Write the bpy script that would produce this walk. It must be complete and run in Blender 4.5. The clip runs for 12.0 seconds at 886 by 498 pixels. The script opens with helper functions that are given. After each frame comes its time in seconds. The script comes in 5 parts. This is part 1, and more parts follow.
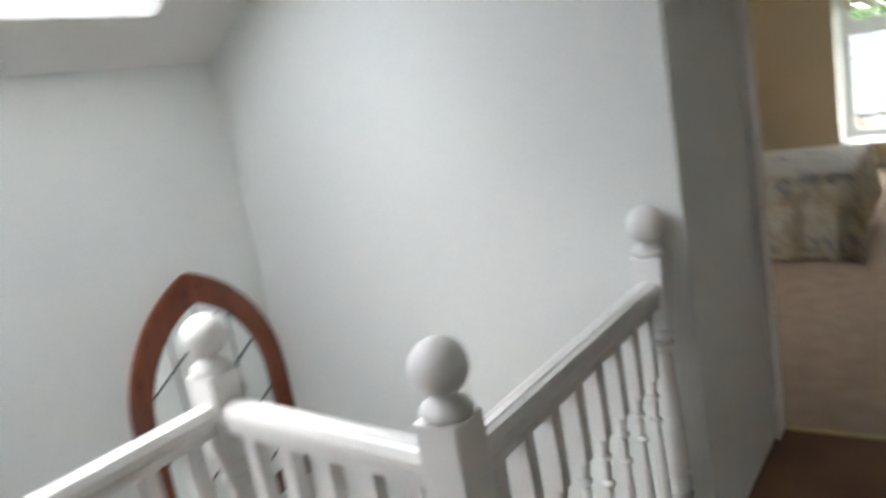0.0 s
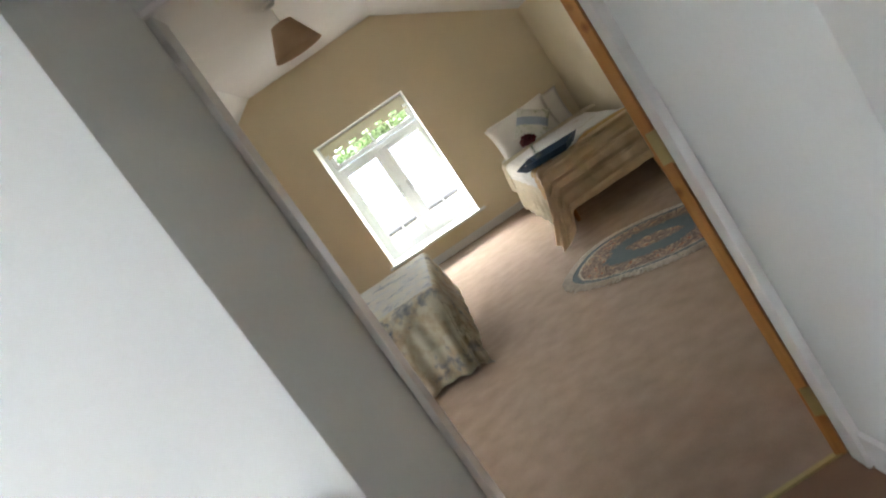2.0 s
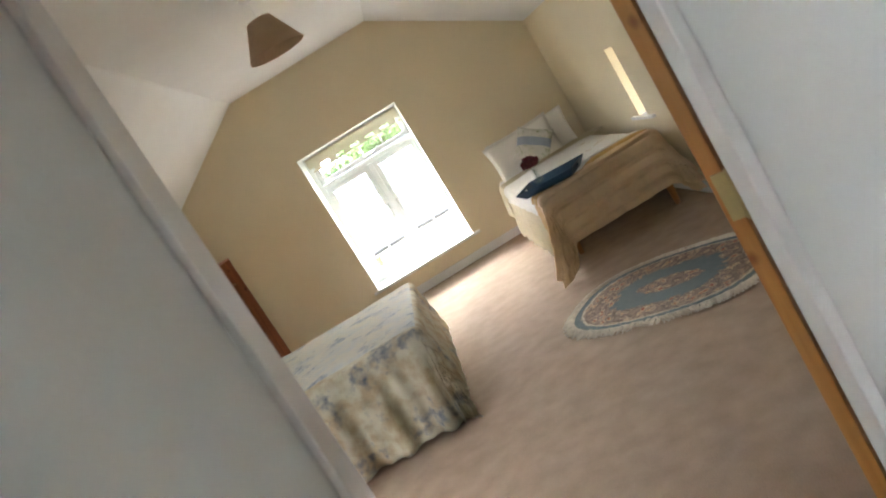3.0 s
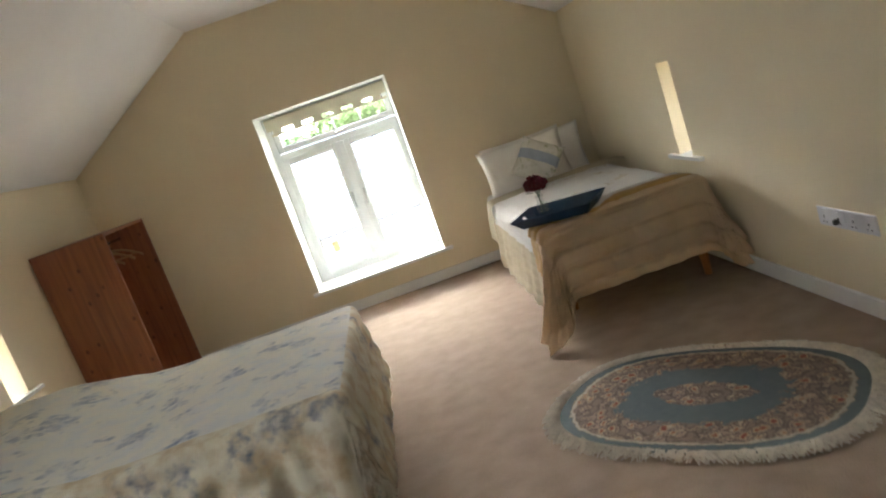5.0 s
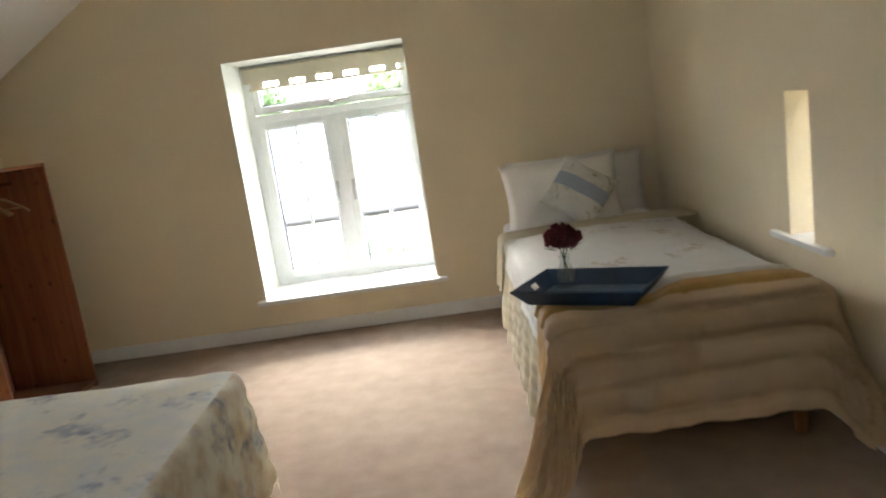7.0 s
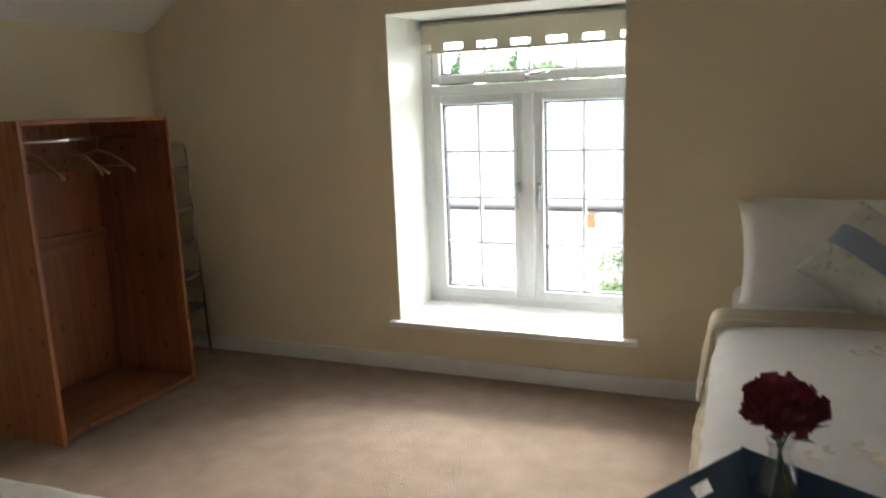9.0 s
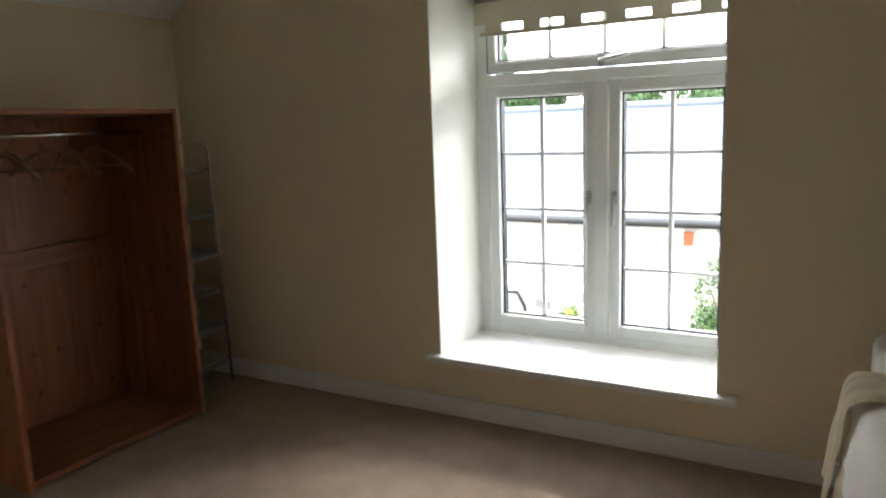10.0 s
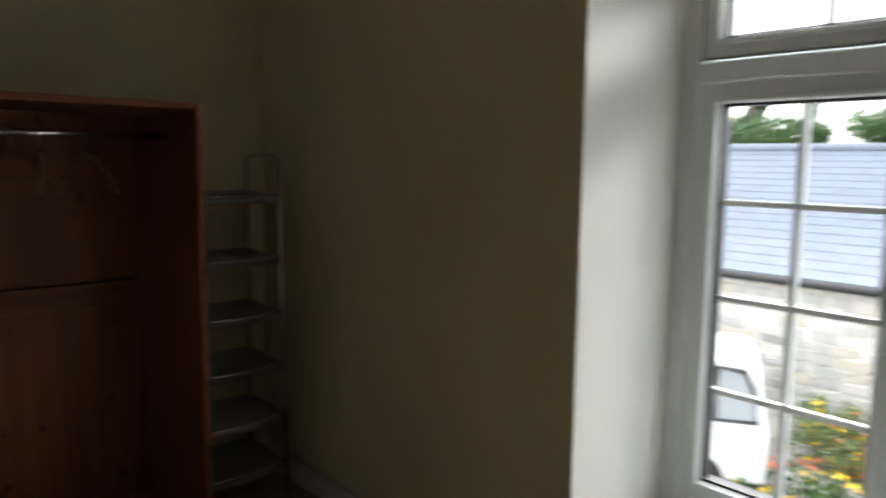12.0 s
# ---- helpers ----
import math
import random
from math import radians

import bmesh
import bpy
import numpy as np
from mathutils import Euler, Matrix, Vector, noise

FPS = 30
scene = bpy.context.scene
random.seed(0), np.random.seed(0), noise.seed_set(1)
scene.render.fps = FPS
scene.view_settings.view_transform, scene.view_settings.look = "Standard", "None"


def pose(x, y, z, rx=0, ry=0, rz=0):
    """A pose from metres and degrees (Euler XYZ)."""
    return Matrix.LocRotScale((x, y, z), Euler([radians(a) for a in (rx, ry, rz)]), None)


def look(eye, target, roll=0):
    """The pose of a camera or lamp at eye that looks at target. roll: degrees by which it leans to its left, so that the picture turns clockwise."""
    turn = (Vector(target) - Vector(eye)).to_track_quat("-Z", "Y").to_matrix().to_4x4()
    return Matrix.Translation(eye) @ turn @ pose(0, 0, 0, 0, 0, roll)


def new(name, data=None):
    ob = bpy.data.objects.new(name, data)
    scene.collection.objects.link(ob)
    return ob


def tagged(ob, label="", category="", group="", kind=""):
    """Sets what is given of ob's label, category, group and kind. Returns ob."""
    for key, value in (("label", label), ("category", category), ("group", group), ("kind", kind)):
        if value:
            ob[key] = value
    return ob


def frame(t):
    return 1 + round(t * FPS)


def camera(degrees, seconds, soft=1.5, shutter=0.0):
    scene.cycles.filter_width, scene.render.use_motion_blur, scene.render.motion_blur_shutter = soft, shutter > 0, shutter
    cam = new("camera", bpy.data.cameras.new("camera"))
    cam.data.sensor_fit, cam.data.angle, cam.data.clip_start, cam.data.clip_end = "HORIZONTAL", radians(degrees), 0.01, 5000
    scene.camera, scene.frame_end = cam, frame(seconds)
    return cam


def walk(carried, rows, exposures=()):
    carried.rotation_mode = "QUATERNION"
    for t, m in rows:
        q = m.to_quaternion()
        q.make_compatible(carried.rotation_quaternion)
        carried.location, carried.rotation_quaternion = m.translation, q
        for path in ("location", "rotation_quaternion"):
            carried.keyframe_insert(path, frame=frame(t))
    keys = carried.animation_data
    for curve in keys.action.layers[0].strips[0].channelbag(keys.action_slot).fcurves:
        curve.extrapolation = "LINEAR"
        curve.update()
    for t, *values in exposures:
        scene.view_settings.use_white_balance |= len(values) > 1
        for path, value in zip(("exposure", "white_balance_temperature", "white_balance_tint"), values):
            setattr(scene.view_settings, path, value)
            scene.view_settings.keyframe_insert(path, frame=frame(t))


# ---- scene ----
cam = camera(63.0, 12.0, soft=2.0, shutter=0.5)
PATH = [
    (0, (-1.619, -9.106, 1.515), (-2.795, -7.539, 1.113), -10.3),
    (0.2, (-1.656, -8.966, 1.512), (-2.684, -7.303, 1.089), -18.0),
    (0.5, (-1.699, -8.839, 1.506), (-2.573, -7.086, 1.1), -23.2),
    (1, (-1.844, -8.64, 1.502), (-2.35, -6.752, 1.077), -28.1),
    (1.5, (-1.919, -8.433, 1.498), (-2.136, -6.482, 1.12), -32.8),
    (2, (-1.924, -8.152, 1.488), (-1.981, -6.181, 1.152), -34.3),
    (2.5, (-1.902, -7.886, 1.482), (-1.918, -5.91, 1.174), -32.7),
    (3, (-1.85, -7.569, 1.474), (-1.869, -5.594, 1.159), -31.6),
    (5, (-1.78, -6.31, 1.448), (-1.717, -4.347, 1.072), -19.4),
    (5.5, (-1.72, -5.958, 1.438), (-1.655, -3.994, 1.061), -15.8),
    (6, (-1.615, -5.594, 1.412), (-1.53, -3.637, 1.012), -12.1),
    (6.5, (-1.511, -5.198, 1.393), (-1.454, -3.238, 1.0), -9.7),
    (8.5, (-1.114, -3.681, 1.342), (-1.684, -1.8, 0.974), -4.2),
    (9, (-1.076, -3.382, 1.365), (-1.827, -1.565, 0.981), -2.2),
    (9.5, (-1.121, -3.041, 1.333), (-1.972, -1.27, 0.948), -1.3),
    (10, (-1.154, -2.693, 1.271), (-2.137, -0.986, 0.93), -2.1),
    (10.5, (-1.252, -2.343, 1.245), (-2.189, -0.602, 0.939), -1.6),
    (11, (-1.418, -2.041, 1.222), (-2.306, -0.268, 0.957), -1.3),
    (11.5, (-1.577, -1.752, 1.203), (-2.601, -0.046, 0.998), -0.0),
    (12, (-1.687, -1.392, 1.225), (-3.156, -0.058, 0.978), 0.7),
]
EXPOSURES = [(0.0, 5.12), (0.5, 5.14), (1.0, 5.17), (1.5, 5.35), (2.0, 5.78), (2.5, 6.02), (3.0, 6.15), (5.0, 5.72), (5.5, 5.72), (6.5, 5.68), (8.4, 5.3), (9.0, 5.0), (9.5, 4.7), (10.0, 4.4), (10.5, 4.12), (11.0, 3.87), (11.5, 3.62), (12.0, 3.42)]
walk(cam, [(t, look(eye, target, roll)) for t, eye, target, roll in PATH], EXPOSURES)

# ---- daylight: bright overcast ----
world = bpy.data.worlds.new("overcast_sky")
scene.world = world
world.use_nodes = True
wn = world.node_tree.nodes
sky = wn.new("ShaderNodeTexSky")
sky.sky_type, sky.sun_disc = "NISHITA", False
sky.sun_elevation, sky.sun_rotation = radians(68), radians(250)
sky.air_density, sky.dust_density, sky.ozone_density = 1.0, 1.0, 1.0
wn["Background"].inputs["Strength"].default_value = 0.075
cloud = wn.new("ShaderNodeHueSaturation")   # cloud takes the blue out of the sky
cloud.inputs["Saturation"].default_value = 0.3
world.node_tree.links.new(sky.outputs["Color"], cloud.inputs["Color"])
world.node_tree.links.new(cloud.outputs["Color"], wn["Background"].inputs["Color"])
sun = new("sun", bpy.data.lights.new("sun", "SUN"))
sun.data.energy, sun.data.angle, sun.data.color = 0.06, radians(60), (1.0, 0.97, 0.92)
sun.matrix_world = look((-3.52, -1.28, 9.27), (0, 0, 0))
# stands in for the open sky above the yard, which the window looks up to
window_sky = new("window_sky_light", bpy.data.lights.new("window_sky_light", "AREA"))
window_sky.data.shape, window_sky.data.size, window_sky.data.size_y = "RECTANGLE", 15.0, 2.6
window_sky.data.energy, window_sky.data.color = 150, (1.0, 0.98, 0.94)
window_sky.matrix_world = look((-3.2, 8.6, 5.1), (-2.1, 0.0, 1.1))


# ---- materials ----
def material(name, color, rough=0.6, metal=0.0, vary=0.12, scale=6.0, bump=0.1, bump_scale=120.0, second=None, spec=0.5):
    """Base colour varied by broad stains and fine grain, with a fine relief."""
    m = bpy.data.materials.new(name)
    m.use_nodes = True
    nt = m.node_tree
    n, l = nt.nodes, nt.links
    p = n["Principled BSDF"]
    p.inputs["Roughness"].default_value, p.inputs["Metallic"].default_value = rough, metal
    p.inputs["Specular IOR Level"].default_value = spec
    co = n.new("ShaderNodeTexCoord")
    big, fine = n.new("ShaderNodeTexNoise"), n.new("ShaderNodeTexNoise")
    big.inputs["Scale"].default_value, big.inputs["Detail"].default_value = scale, 4
    fine.inputs["Scale"].default_value, fine.inputs["Detail"].default_value = bump_scale, 3
    add = n.new("ShaderNodeMath")
    add.operation = "MULTIPLY_ADD"
    add.inputs[1].default_value, add.inputs[2].default_value = 0.4, 0.0
    mixf = n.new("ShaderNodeMath")
    ramp = n.new("ShaderNodeValToRGB")
    ramp.color_ramp.elements[0].position, ramp.color_ramp.elements[1].position = 0.3, 0.9
    dark = tuple(c * (1 - vary) for c in (second or color))
    light = tuple(min(1, c * (1 + vary * 0.5)) for c in color)
    ramp.color_ramp.elements[0].color, ramp.color_ramp.elements[1].color = (*dark, 1), (*light, 1)
    for t in (big, fine):
        l.new(co.outputs["Object"], t.inputs["Vector"])
    l.new(fine.outputs["Fac"], add.inputs[0])
    l.new(big.outputs["Fac"], mixf.inputs[0])
    l.new(add.outputs[0], mixf.inputs[1])
    l.new(mixf.outputs[0], ramp.inputs["Fac"])
    l.new(ramp.outputs["Color"], p.inputs["Base Color"])
    if bump:
        b = n.new("ShaderNodeBump")
        b.inputs["Strength"].default_value, b.inputs["Distance"].default_value = bump, 0.004
        l.new(fine.outputs["Fac"], b.inputs["Height"])
        l.new(b.outputs["Normal"], p.inputs["Normal"])
    return m


CREAM = material("cream_emulsion", (0.80, 0.70, 0.50), 0.75, vary=0.05, scale=1.5, bump=0.12, bump_scale=60)
CEILING_WHITE = material("ceiling_white", (0.86, 0.85, 0.82), 0.85, vary=0.04, scale=2, bump=0.1)
WHITE_WALL = material("white_emulsion", (0.80, 0.82, 0.785), 0.7, vary=0.04, scale=1.5, bump=0.1, bump_scale=60)
GLOSS_WHITE = material("white_gloss_paint", (0.83, 0.825, 0.80), 0.3, vary=0.05, scale=8, bump=0.05)
REVEAL_WHITE = material("reveal_white", (0.80, 0.81, 0.74), 0.6, vary=0.04, scale=3, bump=0.1)
UPVC = material("white_upvc", (0.80, 0.83, 0.82), 0.28, vary=0.03, bump=0.0)
CARPET = material("beige_carpet", (0.375, 0.285, 0.215), 0.95, vary=0.2, scale=9, bump=1.0, bump_scale=150, spec=0.1)
LANDING_CARPET = material("brown_carpet", (0.25, 0.15, 0.10), 0.95, vary=0.2, scale=4, bump=0.8, bump_scale=260, spec=0.1)
BRASS = material("brass", (0.5, 0.4, 0.2), 0.4, 1.0, vary=0.1, bump=0.02)
CHROME = material("chrome", (0.7, 0.7, 0.7), 0.2, 1.0, vary=0.05, bump=0.0)
LINEN = material("white_cotton", (0.89, 0.87, 0.82), 0.85, vary=0.05, scale=10, bump=0.2, bump_scale=300)
TAN = material("tan_quilt", (0.86, 0.67, 0.44), 0.55, vary=0.08, scale=14, bump=0.2, bump_scale=300)
GOLD = material("gold_satin", (0.66, 0.42, 0.14), 0.45, vary=0.08, scale=14, bump=0.1, bump_scale=300)
HEM = material("sage_cream_hem", (0.70, 0.62, 0.44), 0.7, vary=0.08, scale=14, bump=0.15, bump_scale=300)
NAVY = material("navy_paint", (0.016, 0.05, 0.10), 0.4, vary=0.15, scale=20, bump=0.1)
ROSE = material("dark_red_petal", (0.14, 0.004, 0.012), 0.6, vary=0.3, scale=40, bump=0.1)
LEAF = material("leaf_green", (0.06, 0.12, 0.03), 0.6, vary=0.35, scale=5, bump=0.1)
SHADE = material("lampshade_tan", (0.56, 0.38, 0.24), 0.8, vary=0.08, scale=12, bump=0.2)
STONE = material("rubble_stone", (0.64, 0.62, 0.57), 0.9, vary=0.2, scale=3, bump=0.8, bump_scale=18)
SLATE = material("blue_slate", (0.16, 0.185, 0.22), 0.55, vary=0.15, scale=3, bump=0.2, bump_scale=30)
GRAVEL = material("gravel", (0.28, 0.27, 0.25), 0.95, vary=0.3, scale=2, bump=0.6, bump_scale=40)
BLIND = material("blind_cream", (0.62, 0.58, 0.44), 0.8, vary=0.04, scale=20, bump=0.15, bump_scale=400)
SOCKET = material("socket_plastic", (0.68, 0.68, 0.7), 0.35, vary=0.03, bump=0.0)
CAR_WHITE = material("car_white", (0.8, 0.8, 0.8), 0.25, vary=0.02, bump=0.0)
BLACK = material("black_rubber", (0.02, 0.02, 0.02), 0.5, vary=0.2)


def wood(name, light, dark, axis=2, rough=0.45):
    """Pine: grain lines along one axis, and knots."""
    m = material(name, light, rough, bump=0.05)
    nt = m.node_tree
    n, l = nt.nodes, nt.links
    co = n.new("ShaderNodeTexCoord")
    mp = n.new("ShaderNodeMapping")
    sc = [26.0, 26.0, 26.0]
    sc[axis] = 1.6
    mp.inputs["Scale"].default_value = sc
    grain = n.new("ShaderNodeTexNoise")
    grain.inputs["Scale"].default_value, grain.inputs["Detail"].default_value, grain.inputs["Distortion"].default_value = 1.0, 5, 0.6
    knots = n.new("ShaderNodeTexVoronoi")
    kmp = n.new("ShaderNodeMapping")
    ks = [2.4, 2.4, 2.4]
    ks[axis] = 1.7
    kmp.inputs["Scale"].default_value = ks
    kr = n.new("ShaderNodeValToRGB")
    kr.color_ramp.elements[0].position, kr.color_ramp.elements[1].position = 0.06, 0.19
    kr.color_ramp.elements[0].color, kr.color_ramp.elements[1].color = (0.40, 0.24, 0.19, 1), (1, 1, 1, 1)
    gr = n.new("ShaderNodeValToRGB")
    gr.color_ramp.elements[0].position, gr.color_ramp.elements[1].position = 0.35, 0.68
    gr.color_ramp.elements[0].color, gr.color_ramp.elements[1].color = (*dark, 1), (*light, 1)
    mul = n.new("ShaderNodeMix")
    mul.data_type, mul.blend_type = "RGBA", "MULTIPLY"
    mul.inputs["Factor"].default_value = 1.0
    l.new(co.outputs["Object"], mp.inputs["Vector"])
    l.new(co.outputs["Object"], kmp.inputs["Vector"])
    l.new(mp.outputs["Vector"], grain.inputs["Vector"])
    l.new(kmp.outputs["Vector"], knots.inputs["Vector"])
    l.new(grain.outputs["Fac"], gr.inputs["Fac"])
    l.new(knots.outputs["Distance"], kr.inputs["Fac"])
    l.new(gr.outputs["Color"], mul.inputs["A"])
    l.new(kr.outputs["Color"], mul.inputs["B"])
    l.new(mul.outputs["Result"], n["Principled BSDF"].inputs["Base Color"])
    return m


PINE = wood("wardrobe_pine", (0.33, 0.118, 0.043), (0.21, 0.067, 0.025))
DOOR_PINE = wood("door_pine", (0.55, 0.26, 0.07), (0.38, 0.15, 0.035))
MIRROR_WOOD = wood("mahogany", (0.24, 0.06, 0.022), (0.12, 0.03, 0.012))


def glass_material(name, color=(1, 1, 1), rough=0.0, ior=1.45):
    m = bpy.data.materials.new(name)
    m.use_nodes = True
    p = m.node_tree.nodes["Principled BSDF"]
    p.inputs["Base Color"].default_value = (*color, 1)
    p.inputs["Roughness"].default_value, p.inputs["IOR"].default_value = rough, ior
    p.inputs["Transmission Weight"].default_value = 1.0
    return m


GLASS = glass_material("window_glass", ior=1.02)


def thin_glass(name):
    """Clear blown glass thin enough not to bend the view, with its own reflections."""
    m = bpy.data.materials.new(name)
    m.use_nodes = True
    nt = m.node_tree
    n, l = nt.nodes, nt.links
    n.remove(n["Principled BSDF"])
    clear, gloss, mix, fr = n.new("ShaderNodeBsdfTransparent"), n.new("ShaderNodeBsdfGlossy"), n.new("ShaderNodeMixShader"), n.new("ShaderNodeLayerWeight")
    clear.inputs["Color"].default_value = (0.98, 0.99, 0.985, 1)
    gloss.inputs["Roughness"].default_value = 0.03
    fr.inputs["Blend"].default_value = 0.5
    rim, share = n.new("ShaderNodeMath"), n.new("ShaderNodeMath")
    rim.operation, share.operation = "POWER", "MULTIPLY_ADD"
    rim.inputs[1].default_value = 3.5
    share.inputs[1].default_value, share.inputs[2].default_value = 0.5, 0.05
    l.new(fr.outputs["Facing"], rim.inputs[0])
    l.new(rim.outputs[0], share.inputs[0])
    l.new(share.outputs[0], mix.inputs[0])
    l.new(clear.outputs[0], mix.inputs[1])
    l.new(gloss.outputs[0], mix.inputs[2])
    l.new(mix.outputs[0], n["Material Output"].inputs["Surface"])
    return m


VASE_GLASS = thin_glass("vase_glass")
MIRROR = material("mirror_glass", (0.85, 0.87, 0.86), 0.03, 1.0, vary=0.0, bump=0.0)


# ---- mesh helpers ----
def box(bm, x0, x1, y0, y1, z0, z1):
    r = bmesh.ops.create_cube(bm, size=1.0)
    for v in r["verts"]:
        v.co = Vector((x0 + (v.co.x + 0.5) * (x1 - x0), y0 + (v.co.y + 0.5) * (y1 - y0), z0 + (v.co.z + 0.5) * (z1 - z0)))
    return r["verts"]


def prism(bm, pts, axis, a0, a1):
    """A polygon in the plane across axis, drawn out from a0 to a1. pts are the two other coordinates, in x, y, z order."""
    def at(p, a):
        c = list(p)
        c.insert("xyz".index(axis), a)
        return bm.verts.new(c)
    lo, hi = [at(p, a0) for p in pts], [at(p, a1) for p in pts]
    bm.faces.new(lo), bm.faces.new(hi)
    for i in range(len(pts)):
        k = (i + 1) % len(pts)
        bm.faces.new((lo[i], lo[k], hi[k], hi[i]))
    bmesh.ops.recalc_face_normals(bm, faces=bm.faces)


def lathe(bm, profile, steps=20, at=(0, 0, 0)):
    """A turned shape from (radius, height) pairs."""
    rings = []
    for r, z in profile:
        rings.append([bm.verts.new((at[0] + r * math.cos(2 * math.pi * i / steps), at[1] + r * math.sin(2 * math.pi * i / steps), at[2] + z)) for i in range(steps)])
    for a, b in zip(rings, rings[1:]):
        for i in range(steps):
            k = (i + 1) % steps
            bm.faces.new((a[i], a[k], b[k], b[i]))
    if profile[0][0] > 1e-6:
        bm.faces.new(rings[0][::-1])
    if profile[-1][0] > 1e-6:
        bm.faces.new(rings[-1])


def tube(bm, pts, r, steps=8, closed=False):
    """A rod of radius r along a line of points."""
    pts = [Vector(p) for p in pts]
    rings = []
    for i, p in enumerate(pts):
        if closed:
            d = pts[(i + 1) % len(pts)] - pts[i - 1]
        else:
            d = pts[min(i + 1, len(pts) - 1)] - pts[max(i - 1, 0)]
        d.normalize()
        a = d.orthogonal() if abs(d.z) > 0.99 else d.cross(Vector((0, 0, 1)))
        if abs(d.z) > 0.99:
            a = Vector((1, 0, 0)) - d * d.x
        a.normalize()
        b = d.cross(a)
        rings.append([bm.verts.new(p + r * (math.cos(2 * math.pi * k / steps) * a + math.sin(2 * math.pi * k / steps) * b)) for k in range(steps)])
    pairs = list(zip(rings, rings[1:])) + ([(rings[-1], rings[0])] if closed else [])
    for ra, rb in pairs:
        for k in range(steps):
            m = (k + 1) % steps
            bm.faces.new((ra[k], ra[m], rb[m], rb[k]))
    if not closed:
        bm.faces.new(rings[0][::-1]), bm.faces.new(rings[-1])


def bevel(bm, w, segments=2):
    bmesh.ops.bevel(bm, geom=[e for e in bm.edges if e.calc_face_angle(0) > 0.5], offset=w, segments=segments, profile=0.5, affect="EDGES")


def finish(name, bm, mat, smooth=False):
    bmesh.ops.recalc_face_normals(bm, faces=bm.faces)
    me = bpy.data.meshes.new(name)
    bm.to_mesh(me)
    bm.free()
    for m in (mat if isinstance(mat, (list, tuple)) else [mat]):
        me.materials.append(m)
    if smooth:
        for p in me.polygons:
            p.use_smooth = True
    return new(name, me)


def part(name, bm, mat, parent, label="", smooth=False):
    """One mesh under a thing or under a part."""
    ob = finish(name, bm, mat, smooth)
    if parent:
        ob.parent = parent
        ob.matrix_parent_inverse = parent.matrix_world.inverted()
    return tagged(ob, label) if label else ob


def setting(name, bm, mat, label="", smooth=False):
    return tagged(finish(name, bm, mat, smooth), label, name.split("_")[0], kind="structure")


def thing(name, at, label, category, group=""):
    ob = new(name)
    ob.empty_display_size = 0.1
    ob.location = at
    bpy.context.view_layer.update()
    return tagged(ob, label, category, group)


def boxpart(name, b, mat, parent, label="", w=0.003):
    bm = bmesh.new()
    box(bm, *b)
    if w:
        bevel(bm, w)
    return part(name, bm, mat, parent, label)


# ---- plan ----
XW = -4.28            # knee wall on the west side
EAVE, FLAT = 1.85, 2.67
KL, KR = -2.99, -1.40  # where the slopes meet the flat ceiling
WL, WR, WB, WT = -2.738, -1.558, 0.25, 1.835   # window opening
YS = -6.19             # room face of the landing wall
DL, DR = -2.235, -1.335  # doorway
STAIR_N, STAIR_W = -7.09, -4.14
FZ = -0.025            # top of the carpet
WALL_T = 0.55


# ---- bedroom shell ----
def roofline(x):
    if x < KL:
        return EAVE + (x - XW) * (FLAT - EAVE) / (KL - XW)
    if x > KR:
        return EAVE + (0 - x) * (FLAT - EAVE) / (0 - KR)
    return FLAT


def gable_piece(bm, x0, x1, z0, z1, y0, y1):
    """A piece of wall under the roofline; z1 None: up to the roof."""
    xs = [x0] + [k for k in (XW, KL, KR, 0.0) if x0 < k < x1] + [x1]
    if z1 is None:
        prism(bm, [(x0, z0), (x1, z0)] + [(x, roofline(min(max(x, XW), 0.0)) + 0.06) for x in xs[::-1]], "y", y0, y1)
    else:
        box(bm, x0, x1, y0, y1, z0, z1)


bm = bmesh.new()
gable_piece(bm, XW - 0.45, WL, -0.2, None, 0.0, WALL_T)
gable_piece(bm, WR, 0.45, -0.2, None, 0.0, WALL_T)
box(bm, WL, WR, 0.0, WALL_T, -0.2, WB - 0.03)
gable_piece(bm, WL, WR, WT, None, 0.0, WALL_T)
setting("wall_north", bm, CREAM, "cream painted gable wall with a deep window opening")

# white lining of the window opening
bm = bmesh.new()
box(bm, WL - 0.002, WL + 0.004, -0.001, 0.43, WB, WT)
box(bm, WR - 0.004, WR + 0.002, -0.001, 0.43, WB, WT)
box(bm, WL + 0.004, WR - 0.004, -0.001, 0.43, WT - 0.004, WT + 0.002)
setting("trim", bm, REVEAL_WHITE, "white painted plaster window reveal")

# east wall with its slit
SE0, SE1, SEB, SET = -2.0, -1.805, 0.645, 1.24
bm = bmesh.new()
box(bm, 0.0, 0.45, YS - 0.12, SE0, -0.2, EAVE + 0.06)
box(bm, 0.0, 0.45, SE1, 0.0, -0.2, EAVE + 0.06)
box(bm, 0.0, 0.45, SE0, SE1, -0.2, SEB - 0.025)
box(bm, 0.0, 0.45, SE0, SE1, SET, EAVE + 0.06)
setting("wall_east", bm, CREAM, "cream painted wall with a narrow slit window")
SW0, SW1 = -2.14, -1.945
bm = bmesh.new()
box(bm, XW - 0.45, XW, YS - 0.12, SW0, -0.2, EAVE + 0.06)
box(bm, XW - 0.45, XW, SW1, 0.0, -0.2, EAVE + 0.06)
box(bm, XW - 0.45, XW, SW0, SW1, -0.2, SEB - 0.025)
box(bm, XW - 0.45, XW, SW0, SW1, SET - 0.04, EAVE + 0.06)
